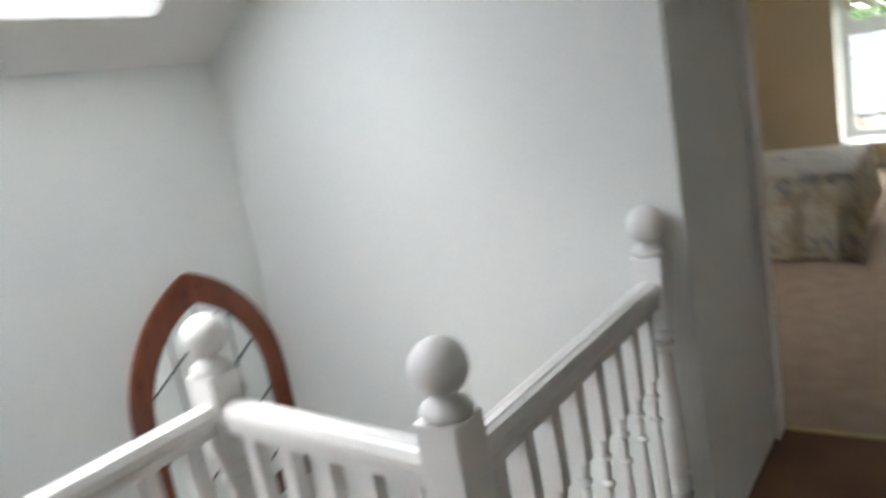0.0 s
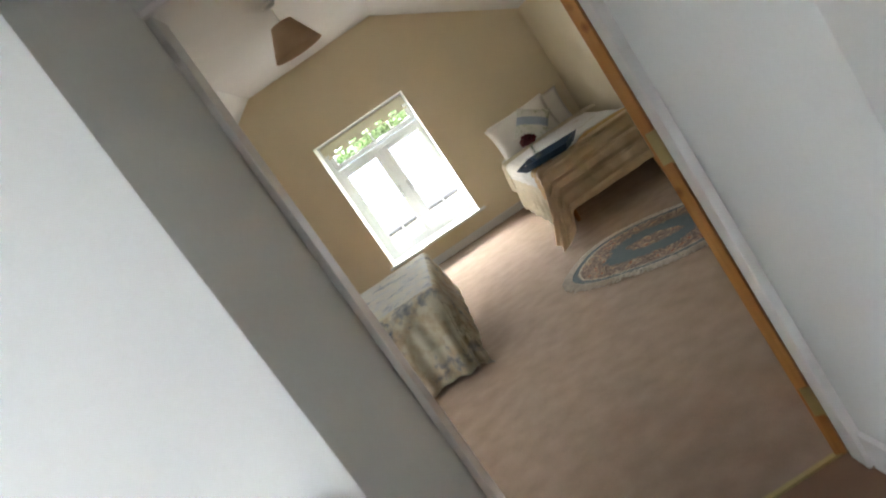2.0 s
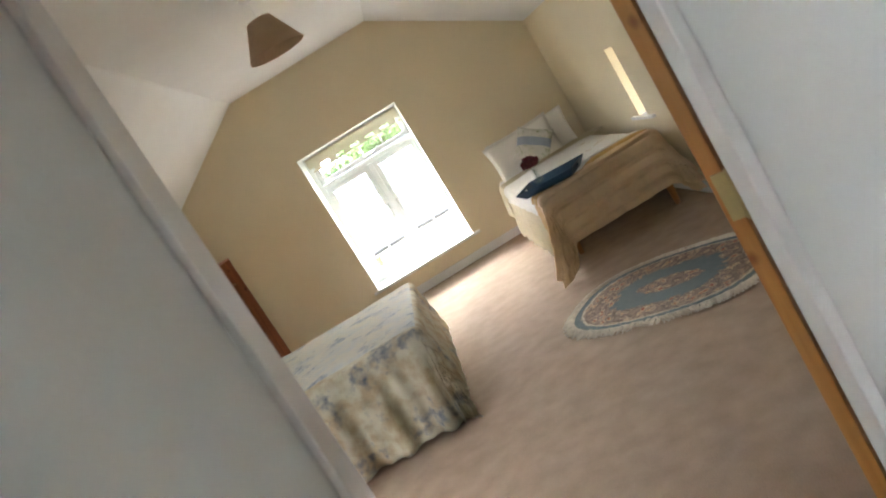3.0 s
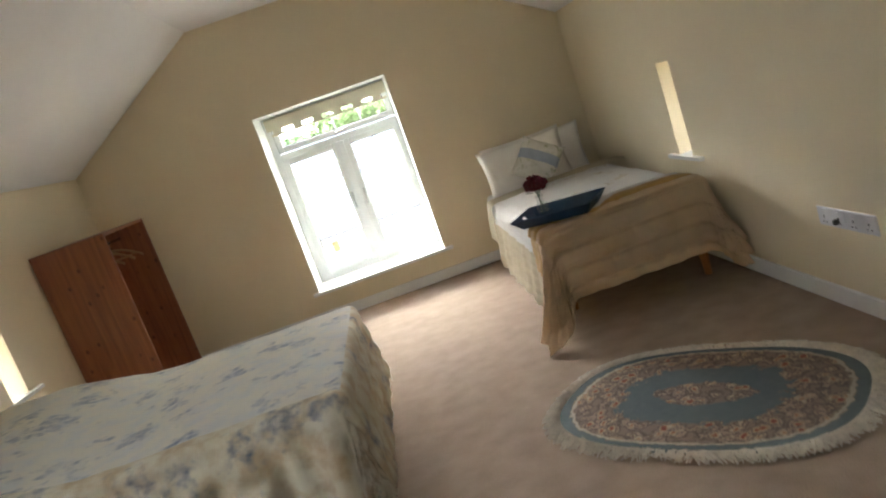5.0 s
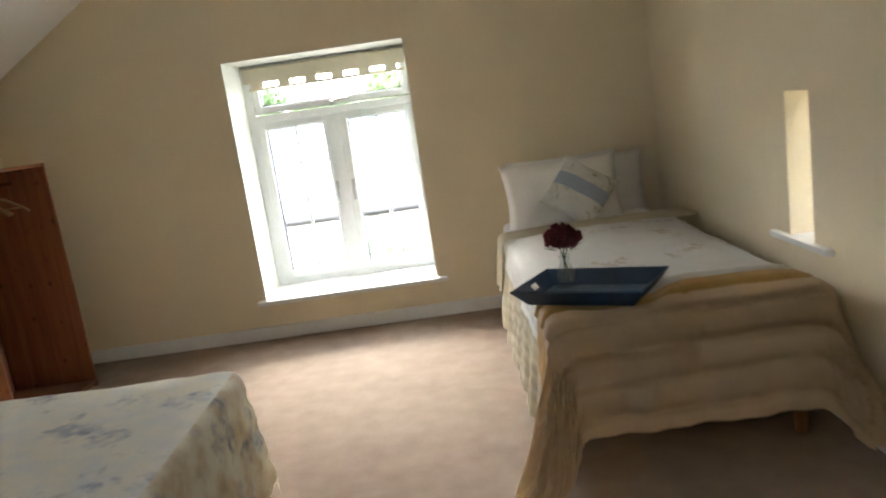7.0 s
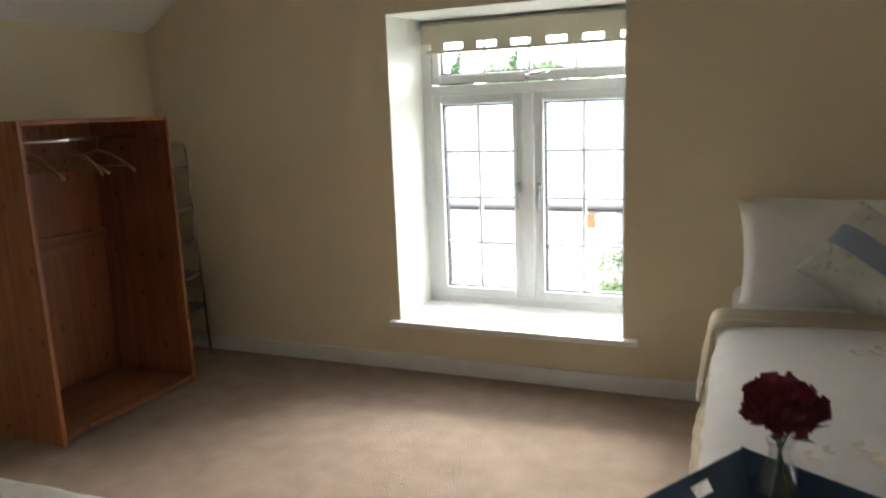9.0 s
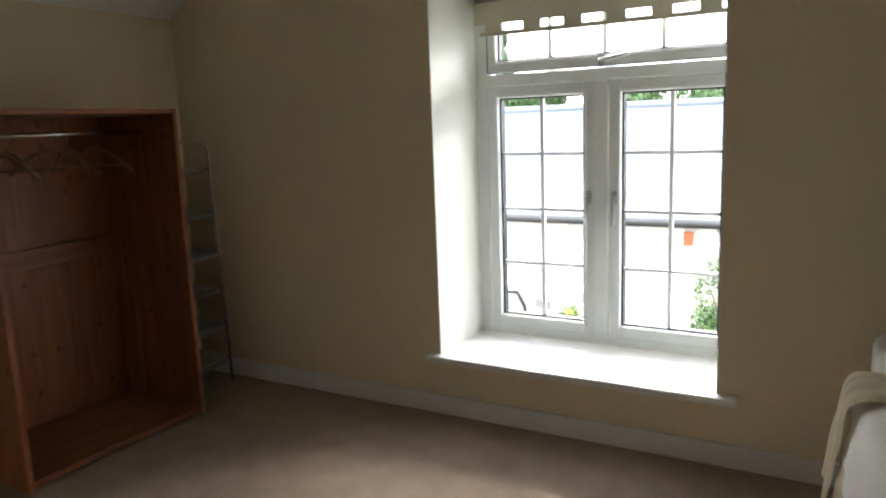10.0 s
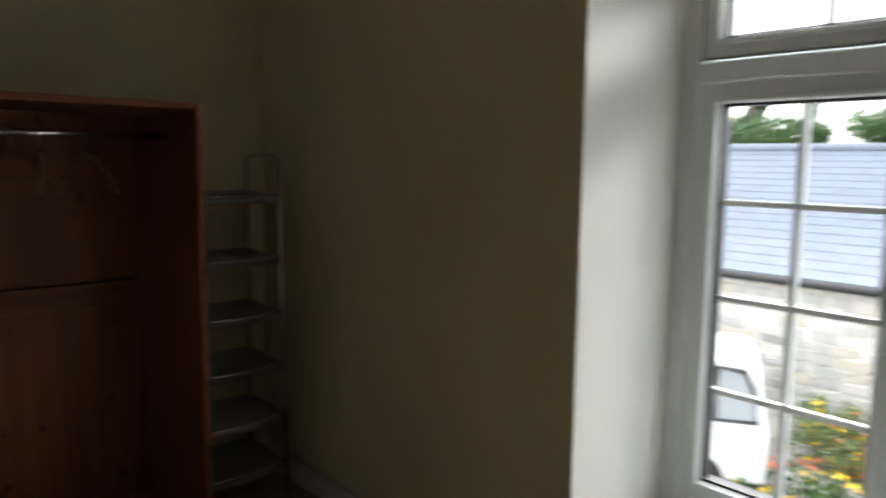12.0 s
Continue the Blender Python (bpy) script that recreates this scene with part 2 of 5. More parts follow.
setting("wall_west", bm, CREAM, "cream painted knee wall with a narrow slit window")

# ceiling: two slopes and a flat
bm = bmesh.new()
ext = 0.6
y0c, y1c = YS - 0.1, WALL_T
dz = (FLAT - EAVE) / (KL - XW)
RX_A, RX_B, RY_A, RY_B = -3.88, -3.38, -5.25, -4.5   # opening for the unseen roof window on the landing side of the room


def west_slope(bm, x0, x1, y0, y1, u0=0.0, u1=0.2):
    za, zb = EAVE + (x0 - XW) * dz, EAVE + (x1 - XW) * dz
    prism(bm, [(x0, za + u0), (x1, zb + u0), (x1, zb + u1), (x0, za + u1)], "y", y0, y1)


west_slope(bm, XW - 0.5, KL, y0c, RY_A)
west_slope(bm, XW - 0.5, KL, RY_B, y1c)
west_slope(bm, XW - 0.5, RX_A, RY_A, RY_B)
west_slope(bm, RX_B, KL, RY_A, RY_B)
dzr = (FLAT - EAVE) / (0 - KR)
prism(bm, [(0.5, EAVE - 0.5 * dzr), (KR, FLAT), (KR, FLAT + 0.2), (0.5, EAVE - 0.5 * dzr + 0.2)], "y", y0c, y1c)
box(bm, KL, KR, y0c, y1c, FLAT, FLAT + 0.2)
setting("ceiling", bm, CEILING_WHITE, "white ceiling with two sloping sides")

# floors
bm = bmesh.new()
box(bm, XW - 0.45, 0.45, YS - 0.02, WALL_T, -0.22, FZ)
setting("floor", bm, CARPET, "beige-brown fitted bedroom carpet")
bm = bmesh.new()
box(bm, -2.36, -0.5, -11.0, YS - 0.02, -0.22, FZ - 0.003)
box(bm, -3.1, -2.36, -11.0, -8.14, -0.22, FZ - 0.003)
setting("floor_landing", bm, LANDING_CARPET, "brown fitted landing carpet")
bm = bmesh.new()
box(bm, DL - 0.02, DR + 0.02, YS - 0.026, YS - 0.004, FZ - 0.02, FZ + 0.004)
bevel(bm, 0.002)
setting("threshold", bm, BRASS, "brass carpet threshold strip")

# skirting
for nm, b in (("baseboard_north", (XW, 0, -0.018, 0.0, FZ, 0.065)), ("baseboard_east", (-0.018, 0, YS, -0.018, FZ, 0.065)), ("baseboard_west", (XW, XW + 0.018, YS, -0.018, FZ, 0.065))):
    bm = bmesh.new()
    box(bm, *b)
    bevel(bm, 0.004)
    setting(nm, bm, GLOSS_WHITE, "white painted skirting board")

# ---- landing shell ----
bm = bmesh.new()
SLOPE_K, ZS, XT = 0.62, 1.83, -3.0   # landing slope: rise, height at the stair wall, start of the flat


def landing_roof(x):
    return ZS + SLOPE_K * (min(x, XT) - STAIR_W)


gable_piece(bm, XW - 0.45, -2.30, -0.25, None, YS - 0.12, YS)
prism(bm, [(STAIR_W - 0.2, -0.25), (-2.30, -0.25), (-2.30, landing_roof(XT) + 0.1), (XT, landing_roof(XT) + 0.1), (STAIR_W - 0.2, landing_roof(STAIR_W - 0.2) + 0.1)], "y", STAIR_N, YS - 0.12)
prism(bm, [(-2.30, STAIR_N), (-2.272, STAIR_N), (-2.262, YS), (-2.30, YS)], "z", -0.25, 2.66)
setting("wall_stair", bm, WHITE_WALL, "tall white stairwell wall beside the bedroom doorway")
bm = bmesh.new()
box(bm, -2.262, DR + 0.03, YS - 0.13, YS, 2.06, 2.8)
box(bm, DR + 0.03, 0.45, YS - 0.13, YS, -0.2, 2.8)
setting("wall_south", bm, WHITE_WALL, "white wall around the bedroom doorway")
bm = bmesh.new()
box(bm, DR, DR + 0.03, YS - 0.14, YS - 0.06, FZ, 2.04)
box(bm, -2.262, DL - 0.006, YS - 0.12, YS + 0.003, FZ, 2.04)
box(bm, -2.262, DR, YS - 0.14, YS + 0.002, 2.04, 2.06)
box(bm, DR + 0.03, DR + 0.09, YS - 0.145, YS - 0.13, FZ, 2.1)
bevel(bm, 0.004)
setting("door_1", bm, GLOSS_WHITE, "white painted door lining")
bm = bmesh.new()
prism(bm, [(DR + 0.03, YS - 0.13), (DR + 0.07, -7.03), (0.2, -7.03), (0.2, YS - 0.13)], "z", -0.2, 2.8)
setting("wall_landing", bm, WHITE_WALL, "white wall on the landing")
bm = bmesh.new()
box(bm, -0.6, -0.4, -11.0, -7.03, -0.2, 2.8)
box(bm, STAIR_W - 0.2, -0.4, -11.2, -11.0, -2.8, 3.2)
setting("wall_landing_east", bm, WHITE_WALL, "white wall on the landing")
bm = bmesh.new()
box(bm, STAIR_W - 0.2, STAIR_W, -11.0, STAIR_N + 0.3, -2.8, ZS + 0.1)
setting("wall_stair_west", bm, WHITE_WALL, "white wall down the stairwell")
bm = bmesh.new()
box(bm, STAIR_W, -2.3, STAIR_N, STAIR_N + 0.2, -2.8, -0.25)
box(bm, -2.4, -2.3, -11.0, STAIR_N, -2.8, -0.23)
setting("wall_stair_lower", bm, WHITE_WALL, "white wall of the stairwell below the landing")
bm = bmesh.new()
box(bm, STAIR_W, -2.4, -11.0, STAIR_N, -2.8, -2.6)
setting("floor_lower", bm, LANDING_CARPET, "brown carpet at the foot of the stairs")


# sloping landing ceiling with its skylight
def slope_box(bm, x0, x1, y0, y1, u0, u1):
    prism(bm, [(x0, ZS + SLOPE_K * (x0 - STAIR_W) + u0), (x1, ZS + SLOPE_K * (x1 - STAIR_W) + u0), (x1, ZS + SLOPE_K * (x1 - STAIR_W) + u1), (x0, ZS + SLOPE_K * (x0 - STAIR_W) + u1)], "y", y0, y1)


bm = bmesh.new()
SKX0, SKX1, SKY0, SKY1 = -3.915, -3.40, -10.6, -7.47
slope_box(bm, STAIR_W - 0.2, SKX0, -11.0, YS - 0.1, 0.0, 0.36)
slope_box(bm, SKX1, XT, -11.0, YS - 0.1, 0.0, 0.36)
slope_box(bm, SKX0, SKX1, -11.0, SKY0, 0.0, 0.36)
slope_box(bm, SKX0, SKX1, SKY1, YS - 0.1, 0.0, 0.36)
box(bm, XT, -0.4, -11.0, YS - 0.1, landing_roof(XT), landing_roof(XT) + 0.22)
setting("ceiling_landing", bm, CEILING_WHITE, "white sloping landing ceiling with a skylight")

bm = bmesh.new()
prism(bm, [(DR + 0.012, YS - 0.15), (DR + 0.052, -7.01), (DR + 0.07, -7.01), (DR + 0.03, YS - 0.15)], "z", FZ, 0.1)
bevel(bm, 0.004)
setting("baseboard_landing", bm, GLOSS_WHITE, "white painted skirting board on the landing")


# ---- windows ----
GAP_SHADE = material("gap_shade_grey", (0.16, 0.17, 0.17), 0.6, vary=0.1, bump=0.0)
HANDLE = material("handle_grey_white", (0.5, 0.52, 0.52), 0.3, 0.4, vary=0.05, bump=0.0)


def handle_bm(x, y, z, ax):
    """Lever handle: base on the frame, lever along ax."""
    b1 = bmesh.new()
    box(b1, x - 0.013, x + 0.013, y - 0.012, y, z - 0.03, z + 0.03)
    bevel(b1, 0.004)
    b2 = bmesh.new()
    end = Vector((x, y - 0.035, z)) + Vector(ax)
    tube(b2, [(x, y - 0.008, z), (x, y - 0.032, z), tuple(Vector((x, y - 0.037, z)) + 0.15 * Vector(ax)), tuple(end)], 0.0095, 8)
    return b1, b2


def sash(win, x0, x1, z0, z1, y, rows, cols, handle, lever, face=0.055):
    """Opening light: frame, gasket, pane, glazing bars and handle. x0..z1 bound the glass."""
    bm = bmesh.new()
    box(bm, x0 - face, x0, y - 0.035, y + 0.03, z0 - face, z1 + face)
    box(bm, x1, x1 + face, y - 0.035, y + 0.03, z0 - face, z1 + face)
    box(bm, x0, x1, y - 0.035, y + 0.03, z0 - face, z0)
    box(bm, x0, x1, y - 0.035, y + 0.03, z1, z1 + face)
    bevel(bm, 0.005)
    fr = part("casement", bm, UPVC, win, "white plastic opening casement")
    # thin dark strips that paint the shadow gap round the casement
    bm = bmesh.new()
    for a, b, c, d in ((x0 - face - 0.003, x0 - face, z0 - face, z1 + face), (x1 + face, x1 + face + 0.003, z0 - face, z1 + face), (x0 - face, x1 + face, z0 - face - 0.003, z0 - face), (x0 - face, x1 + face, z1 + face, z1 + face + 0.003)):
        box(bm, a, b, y - 0.0365, y - 0.03, c, d)
    part("gap_shade", bm, GAP_SHADE, fr, "dark strip painted as the shadow gap round the casement")
    bm = bmesh.new()
    for a, b, c, d in ((x0 - 0.016, x0 - 0.002, z0 - 0.016, z1 + 0.016), (x1 + 0.002, x1 + 0.016, z0 - 0.016, z1 + 0.016), (x0 - 0.002, x1 + 0.002, z0 - 0.016, z0 - 0.002), (x0 - 0.002, x1 + 0.002, z1 + 0.002, z1 + 0.016)):
        box(bm, a, b, y - 0.045, y - 0.03, c, d)
    bevel(bm, 0.004)
    part("glazing_bead", bm, UPVC, fr, "white glazing bead")
    bm = bmesh.new()
    g = 0.007
    box(bm, x0, x0 + g, y - 0.02, y + 0.02, z0, z1)
    box(bm, x1 - g, x1, y - 0.02, y + 0.02, z0, z1)
    box(bm, x0 + g, x1 - g, y - 0.02, y + 0.02, z0, z0 + g)
    box(bm, x0 + g, x1 - g, y - 0.02, y + 0.02, z1 - g, z1)
    part("gasket", bm, BLACK, fr, "black rubber glazing gasket")
    bm = bmesh.new()
    box(bm, x0, x1, y - 0.003, y + 0.003, z0, z1)
    pane = part("pane", bm, GLASS, fr)
    pane.visible_shadow = False
    for i in range(1, cols):
        x = x0 + (x1 - x0) * i / cols
        boxpart("glazing_bar", (x - 0.009, x + 0.009, y - 0.012, y + 0.012, z0 + g, z1 - g), UPVC, fr, w=0.003)
    for i in range(1, rows):
        z = z0 + (z1 - z0) * i / rows
        boxpart("glazing_bar", (x0 + g, x1 - g, y - 0.011, y + 0.011, z - 0.008, z + 0.008), UPVC, fr, w=0.003)
    b1, b2 = handle_bm(*handle, lever)
    part("handle_base", b1, HANDLE, fr)
    part("handle", b2, CHROME if lever[0] else HANDLE, fr, "lever window handle", smooth=True)


win = thing("window_1", (-2.13, 0.46, WB), "white plastic casement window with two lights and a fanlight", "window")
win["kind"] = "structure"
bm = bmesh.new()
for b in ((WL + 0.004, -2.678, WB, WT), (-1.572, WR - 0.004, WB, WT)):
    box(bm, b[0], b[1], 0.42, 0.52, b[2], b[3])
box(bm, -2.678, -1.572, 0.42, 0.52, WB, 0.292)
box(bm, -2.678, -1.572, 0.42, 0.52, WT - 0.03, WT)
bevel(bm, 0.004)
part("window_frame", bm, UPVC, win)
boxpart("mullion", (-2.159, -2.097, 0.408, 0.515, 0.292, 1.428), UPVC, win, w=0.006)
boxpart("transom", (-2.678, -1.572, 0.412, 0.515, 1.430, 1.484), UPVC, win, w=0.006)
sash(win, -2.624, -2.213, 0.345, 1.377, 0.46, 4, 2, (-2.187, 0.425, 0.925), (0, 0, -0.12))
sash(win, -2.043, -1.627, 0.345, 1.377, 0.46, 4, 2, (-2.069, 0.425, 0.925), (0, 0, -0.12))
sash(win, -2.626, -1.626, 1.543, 1.755, 0.46, 1, 4, (-2.13, 0.425, 1.515), (0.13, -0.01, 0.015), face=0.05)
bm = bmesh.new()
box(bm, -2.79, -1.485, -0.045, 0.43, WB - 0.03, WB)
bevel(bm, 0.008, 3)
part("window_sill", bm, GLOSS_WHITE, win, "white painted deep window board")

blind = thing("roller_blind", (-2.13, 0.4, 1.8), "cream roller blind with cut-out squares, rolled almost up", "blind")
bm = bmesh.new()
BX0, BX1, BY = WL + 0.03, WR - 0.02, 0.385
tube(bm, [(BX0, 0.392, 1.79), (BX1, 0.392, 1.79)], 0.026, 16)
part("roller", bm, BLIND, blind, smooth=True)
bm = bmesh.new()
box(bm, BX0, BX1, BY - 0.022, BY - 0.02, 1.705, 1.80)
pitch_b, hole = 0.187, 0.105
x = BX0 - 0.05
while x < BX1:
    a, b = max(BX0, x + hole), min(BX1, x + pitch_b)
    if b > a:
        box(bm, a, b, BY - 0.022, BY - 0.02, 1.672, 1.705)
    x += pitch_b
box(bm, BX0 + 0.03, BX1 - 0.01, BY - 0.022, BY - 0.02, 1.655, 1.672)
part("fabric", bm, BLIND, blind)
bm = bmesh.new()
tube(bm, [(BX0 + 0.03, BY - 0.023, 1.656), (BX1 - 0.01, BY - 0.023, 1.656)], 0.004, 8)
part("hem_bar", bm, BLIND, blind, smooth=True)


def slit(name, side, y0, y1, z0, z1, xin):
    w = thing(name, (xin, (y0 + y1) / 2, z0), "narrow slit window in a deep cream reveal", "window")
    w["kind"] = "structure"
    xo = xin + side * 0.40
    bm = bmesh.new()
    f = 0.025
    lo, hi = min(xo, xo + side * 0.05), max(xo, xo + side * 0.05)
    box(bm, lo, hi, y0, y0 + f, z0, z1)
    box(bm, lo, hi, y1 - f, y1, z0, z1)
    box(bm, lo, hi, y0 + f, y1 - f, z0, z0 + f)
    box(bm, lo, hi, y0 + f, y1 - f, z1 - f, z1)
    part("window_frame", bm, UPVC, w)
    bm = bmesh.new()
    box(bm, (lo + hi) / 2 - 0.003, (lo + hi) / 2 + 0.003, y0 + f, y1 - f, z0 + f, z1 - f)
    p = part("pane", bm, GLASS, w)
    p.visible_shadow = False
    bm = bmesh.new()
    a, b = (xin - 0.03, xo) if side > 0 else (xo, xin + 0.03)
    box(bm, a, b, y0 + 0.002, y1 - 0.002, z0 - 0.024, z0)
    a, b = (xin - 0.032, xin) if side > 0 else (xin, xin + 0.032)
    box(bm, a, b, y0 - 0.15, y1 + 0.13, z0 - 0.024, z0 + 0.001)
    bevel(bm, 0.003)
    part("window_sill", bm, GLOSS_WHITE, w, "small white painted sill")


slit("window_2", 1, SE0, SE1, SEB, SET, 0.0)
slit("window_3", -1, SW0, SW1, SEB, SET - 0.04, XW)

# skylight
skylight = thing("window_4", (SKX0, (SKY0 + SKY1) / 2, ZS), "white framed roof skylight over the stairs", "window")
skylight["kind"] = "structure"
bm = bmesh.new()
slope_box(bm, SKX0, SKX0 + 0.05, SKY0, SKY1, 0.27, 0.35)
slope_box(bm, SKX1 - 0.05, SKX1, SKY0, SKY1, 0.27, 0.35)
slope_box(bm, SKX0 + 0.05, SKX1 - 0.05, SKY0, SKY0 + 0.05, 0.27, 0.35)
slope_box(bm, SKX0 + 0.05, SKX1 - 0.05, SKY1 - 0.05, SKY1, 0.27, 0.35)
part("window_frame", bm, GLOSS_WHITE, skylight)
bm = bmesh.new()
slope_box(bm, SKX0 + 0.05, SKX1 - 0.05, SKY0 + 0.05, SKY1 - 0.05, 0.30, 0.306)
p = part("pane", bm, GLASS, skylight)
p.visible_shadow = False

# unseen roof window in the west slope of the bedroom, added to let in light
added_roof_window = thing("window_5", (RX_A, (RY_A + RY_B) / 2, EAVE), "unseen white framed roof window added in the sloping ceiling for light", "window")
added_roof_window["kind"] = "structure"
bm = bmesh.new()
west_slope(bm, RX_A, RX_A + 0.05, RY_A, RY_B, 0.12, 0.19)
west_slope(bm, RX_B - 0.05, RX_B, RY_A, RY_B, 0.12, 0.19)
west_slope(bm, RX_A + 0.05, RX_B - 0.05, RY_A, RY_A + 0.05, 0.12, 0.19)
west_slope(bm, RX_A + 0.05, RX_B - 0.05, RY_B - 0.05, RY_B, 0.12, 0.19)
part("window_frame", bm, GLOSS_WHITE, added_roof_window)
bm = bmesh.new()
west_slope(bm, RX_A + 0.05, RX_B - 0.05, RY_A + 0.05, RY_B - 0.05, 0.15, 0.156)
p = part("pane", bm, GLASS, added_roof_window)
p.visible_shadow = False

# ---- door, standing open into the room ----
door = thing("bedroom_door", (DR - 0.03, YS - 0.03, FZ + 0.01), "pine door with brass hinges, standing wide open", "door")
bm = bmesh.new()
box(bm, 0.0, 0.035, 0.0, 0.78, 0.0, 2.0)
bevel(bm, 0.003)
leaf = part("leaf", bm, DOOR_PINE, None)
leaf.parent = door
for z in (0.2, 1.075, 1.8):
    bm = bmesh.new()
    box(bm, 0.01, 0.038, -0.003, 0.0, z - 0.05, z + 0.05)
    tube(bm, [(0.044, -0.004, z - 0.054), (0.044, -0.004, z + 0.054)], 0.006, 8)
    for k in (-0.035, 0, 0.035):
        box(bm, 0.022, 0.028, -0.004, -0.002, z + k * 0.8 - 0.003, z + k * 0.8 + 0.003)
    h = part("hinge", bm, BRASS, None, "brass butt hinge")
    h.parent = door
door.rotation_euler = (0, 0, radians(-38))

# ---- pendant lamp ----
lamp = thing("pendant_lamp", (-2.12, -3.0, FLAT), "tan cone lampshade hanging from the ceiling", "lamp")
bm = bmesh.new()
lathe(bm, [(0.05, 0), (0.05, -0.012), (0.035, -0.03), (0.012, -0.035)], 20, (-2.12, -3.0, FLAT))
part("ceiling_rose", bm, GLOSS_WHITE, lamp, "white plastic ceiling rose", smooth=True)
bm = bmesh.new()
tube(bm, [(-2.12, -3.0, FLAT - 0.03), (-2.12, -3.0, 2.48)], 0.003, 6)
part("cord", bm, GLOSS_WHITE, lamp)
bm = bmesh.new()
lathe(bm, [(0.03, 2.47), (0.018, 2.40), (0.02, 2.36), (0.001, 2.35)], 14, (-2.12, -3.0, 0))
part("bulb_holder", bm, GLOSS_WHITE, lamp, smooth=True)
bm = bmesh.new()
lathe(bm, [(0.08, 2.52), (0.186, 2.312), (0.183, 2.312), (0.077, 2.52), (0.08, 2.52)], 36, (-2.12, -3.0, 0))
part("shade", bm, SHADE, lamp, "tan fabric cone shade", smooth=True)


# ---- bed clothes ----
def drape(name, x0, x1, y0, y1, top, over, mats, zone, parent=None, n=0.03, crown=0.03, bumps=None, quilt=None, folds=0.02, seed=0, floor=FZ + 0.008, thick=0.012, cflare=0.16, flare=0.13, hem=None, r=0.05, power=2.6, cfold=1.0, rounded=False, efold=1.0):
    """A cloth laid over a bed top x0..x1, y0..y1: over = overhang west, east, south, north. It falls round the edges, with folds."""
    ow, oe, os_, on = over
    xs = np.arange(x0 - ow, x1 + oe + n / 2, n)
    ys = np.arange(y0 - os_, y1 + on + n / 2, n)
    bm = bmesh.new()
    grid = []
    for fx in xs:
        col = []
        for fy in ys:
            cx, cy = min(max(fx, x0), x1), min(max(fy, y0), y1)
            dx, dy = fx - cx, fy - cy
            if rounded and dx and dy:
                a = abs(dx) / (ow if dx < 0 else oe)
                b = abs(dy) / (os_ if dy < 0 else on)
                k = max(a, b) / (a ** 4 + b ** 4) ** 0.25
                dx, dy = dx * k, dy * k
            if hem:
                dy *= hem(fx)
            d = (abs(dx) ** power + abs(dy) ** power) ** (1 / power)
            u, v = (cx - x0) / (x1 - x0), (cy - y0) / (y1 - y0)
            z = top + crown * (4 * u * (1 - u)) ** 0.5 * (4 * v * (1 - v)) ** 0.5 * 0.7
            if bumps:
                z += bumps(cx, cy)
            px, py = cx, cy
            if d > 0:
                hd = math.hypot(dx, dy)
                ux, uy = dx / hd, dy / hd
                corner = abs(ux * uy) * 2
                along = cx * abs(uy) + cy * abs(ux) + math.atan2(uy, ux) * 0.25
                if d < r * 1.57:
                    a = d / r
                    out, down = r * math.sin(a), r * (1 - math.cos(a))
                else:
                    e = d - r * 1.57
                    wave = math.sin(along * 21 + seed) * 0.6 + math.sin(along * 47 + 2 * seed) * 0.4
                    wave *= 1 if abs(uy) > abs(ux) else efold
                    out = r + e * flare + cflare * corner * e * e * 2 + folds * wave * min(1, e / 0.25) * (1 + cfold * corner)
                    down = r + e * 0.985
                z -= down
                if z < floor:
                    out += (floor - z) * 0.6
                    z = floor + 0.004 * math.sin(along * 60)
                px, py = cx + ux * out, cy + uy * out
            px = min(px, -0.035)
            q = quilt(fx, fy) if quilt else 0.0
            q += 0.004 * noise.noise((fx * 5, fy * 5, seed)) + 0.003 * noise.noise((fx * 14, fy * 14, seed + 5))
            if d > 0:
                px, py, z = px + ux * q, py + uy * q, z + q * (0.3 if d > r else 1)
            else:
                z += q
            col.append(bm.verts.new((px, py, z)))
        grid.append(col)
    for i in range(len(xs) - 1):
        for j in range(len(ys) - 1):
            f = bm.faces.new((grid[i][j], grid[i + 1][j], grid[i + 1][j + 1], grid[i][j + 1]))
            f.material_index = zone((xs[i] + xs[i + 1]) / 2, (ys[j] + ys[j + 1]) / 2)
            f.smooth = True
    bmesh.ops.solidify(bm, geom=bm.faces[:], thickness=-thick)
    return part(name, bm, mats, parent)


def panels(ob, names, label, category):
    """Divides a cloth by its materials into parts under one thing."""
    me = ob.data
    top = thing(ob.name + "_cloth", (0, 0, 0), label, category)
    for k, (nm, lb) in enumerate(names):
        bm = bmesh.new()
        bm.from_mesh(me)
        bmesh.ops.delete(bm, geom=[f for f in bm.faces if f.material_index != k], context="FACES")
        for f in bm.faces:
            f.material_index = 0
        o = part(nm, bm, me.materials[k], top, lb, smooth=True)
    bpy.data.objects.remove(ob)
    bpy.data.meshes.remove(me)
    return top


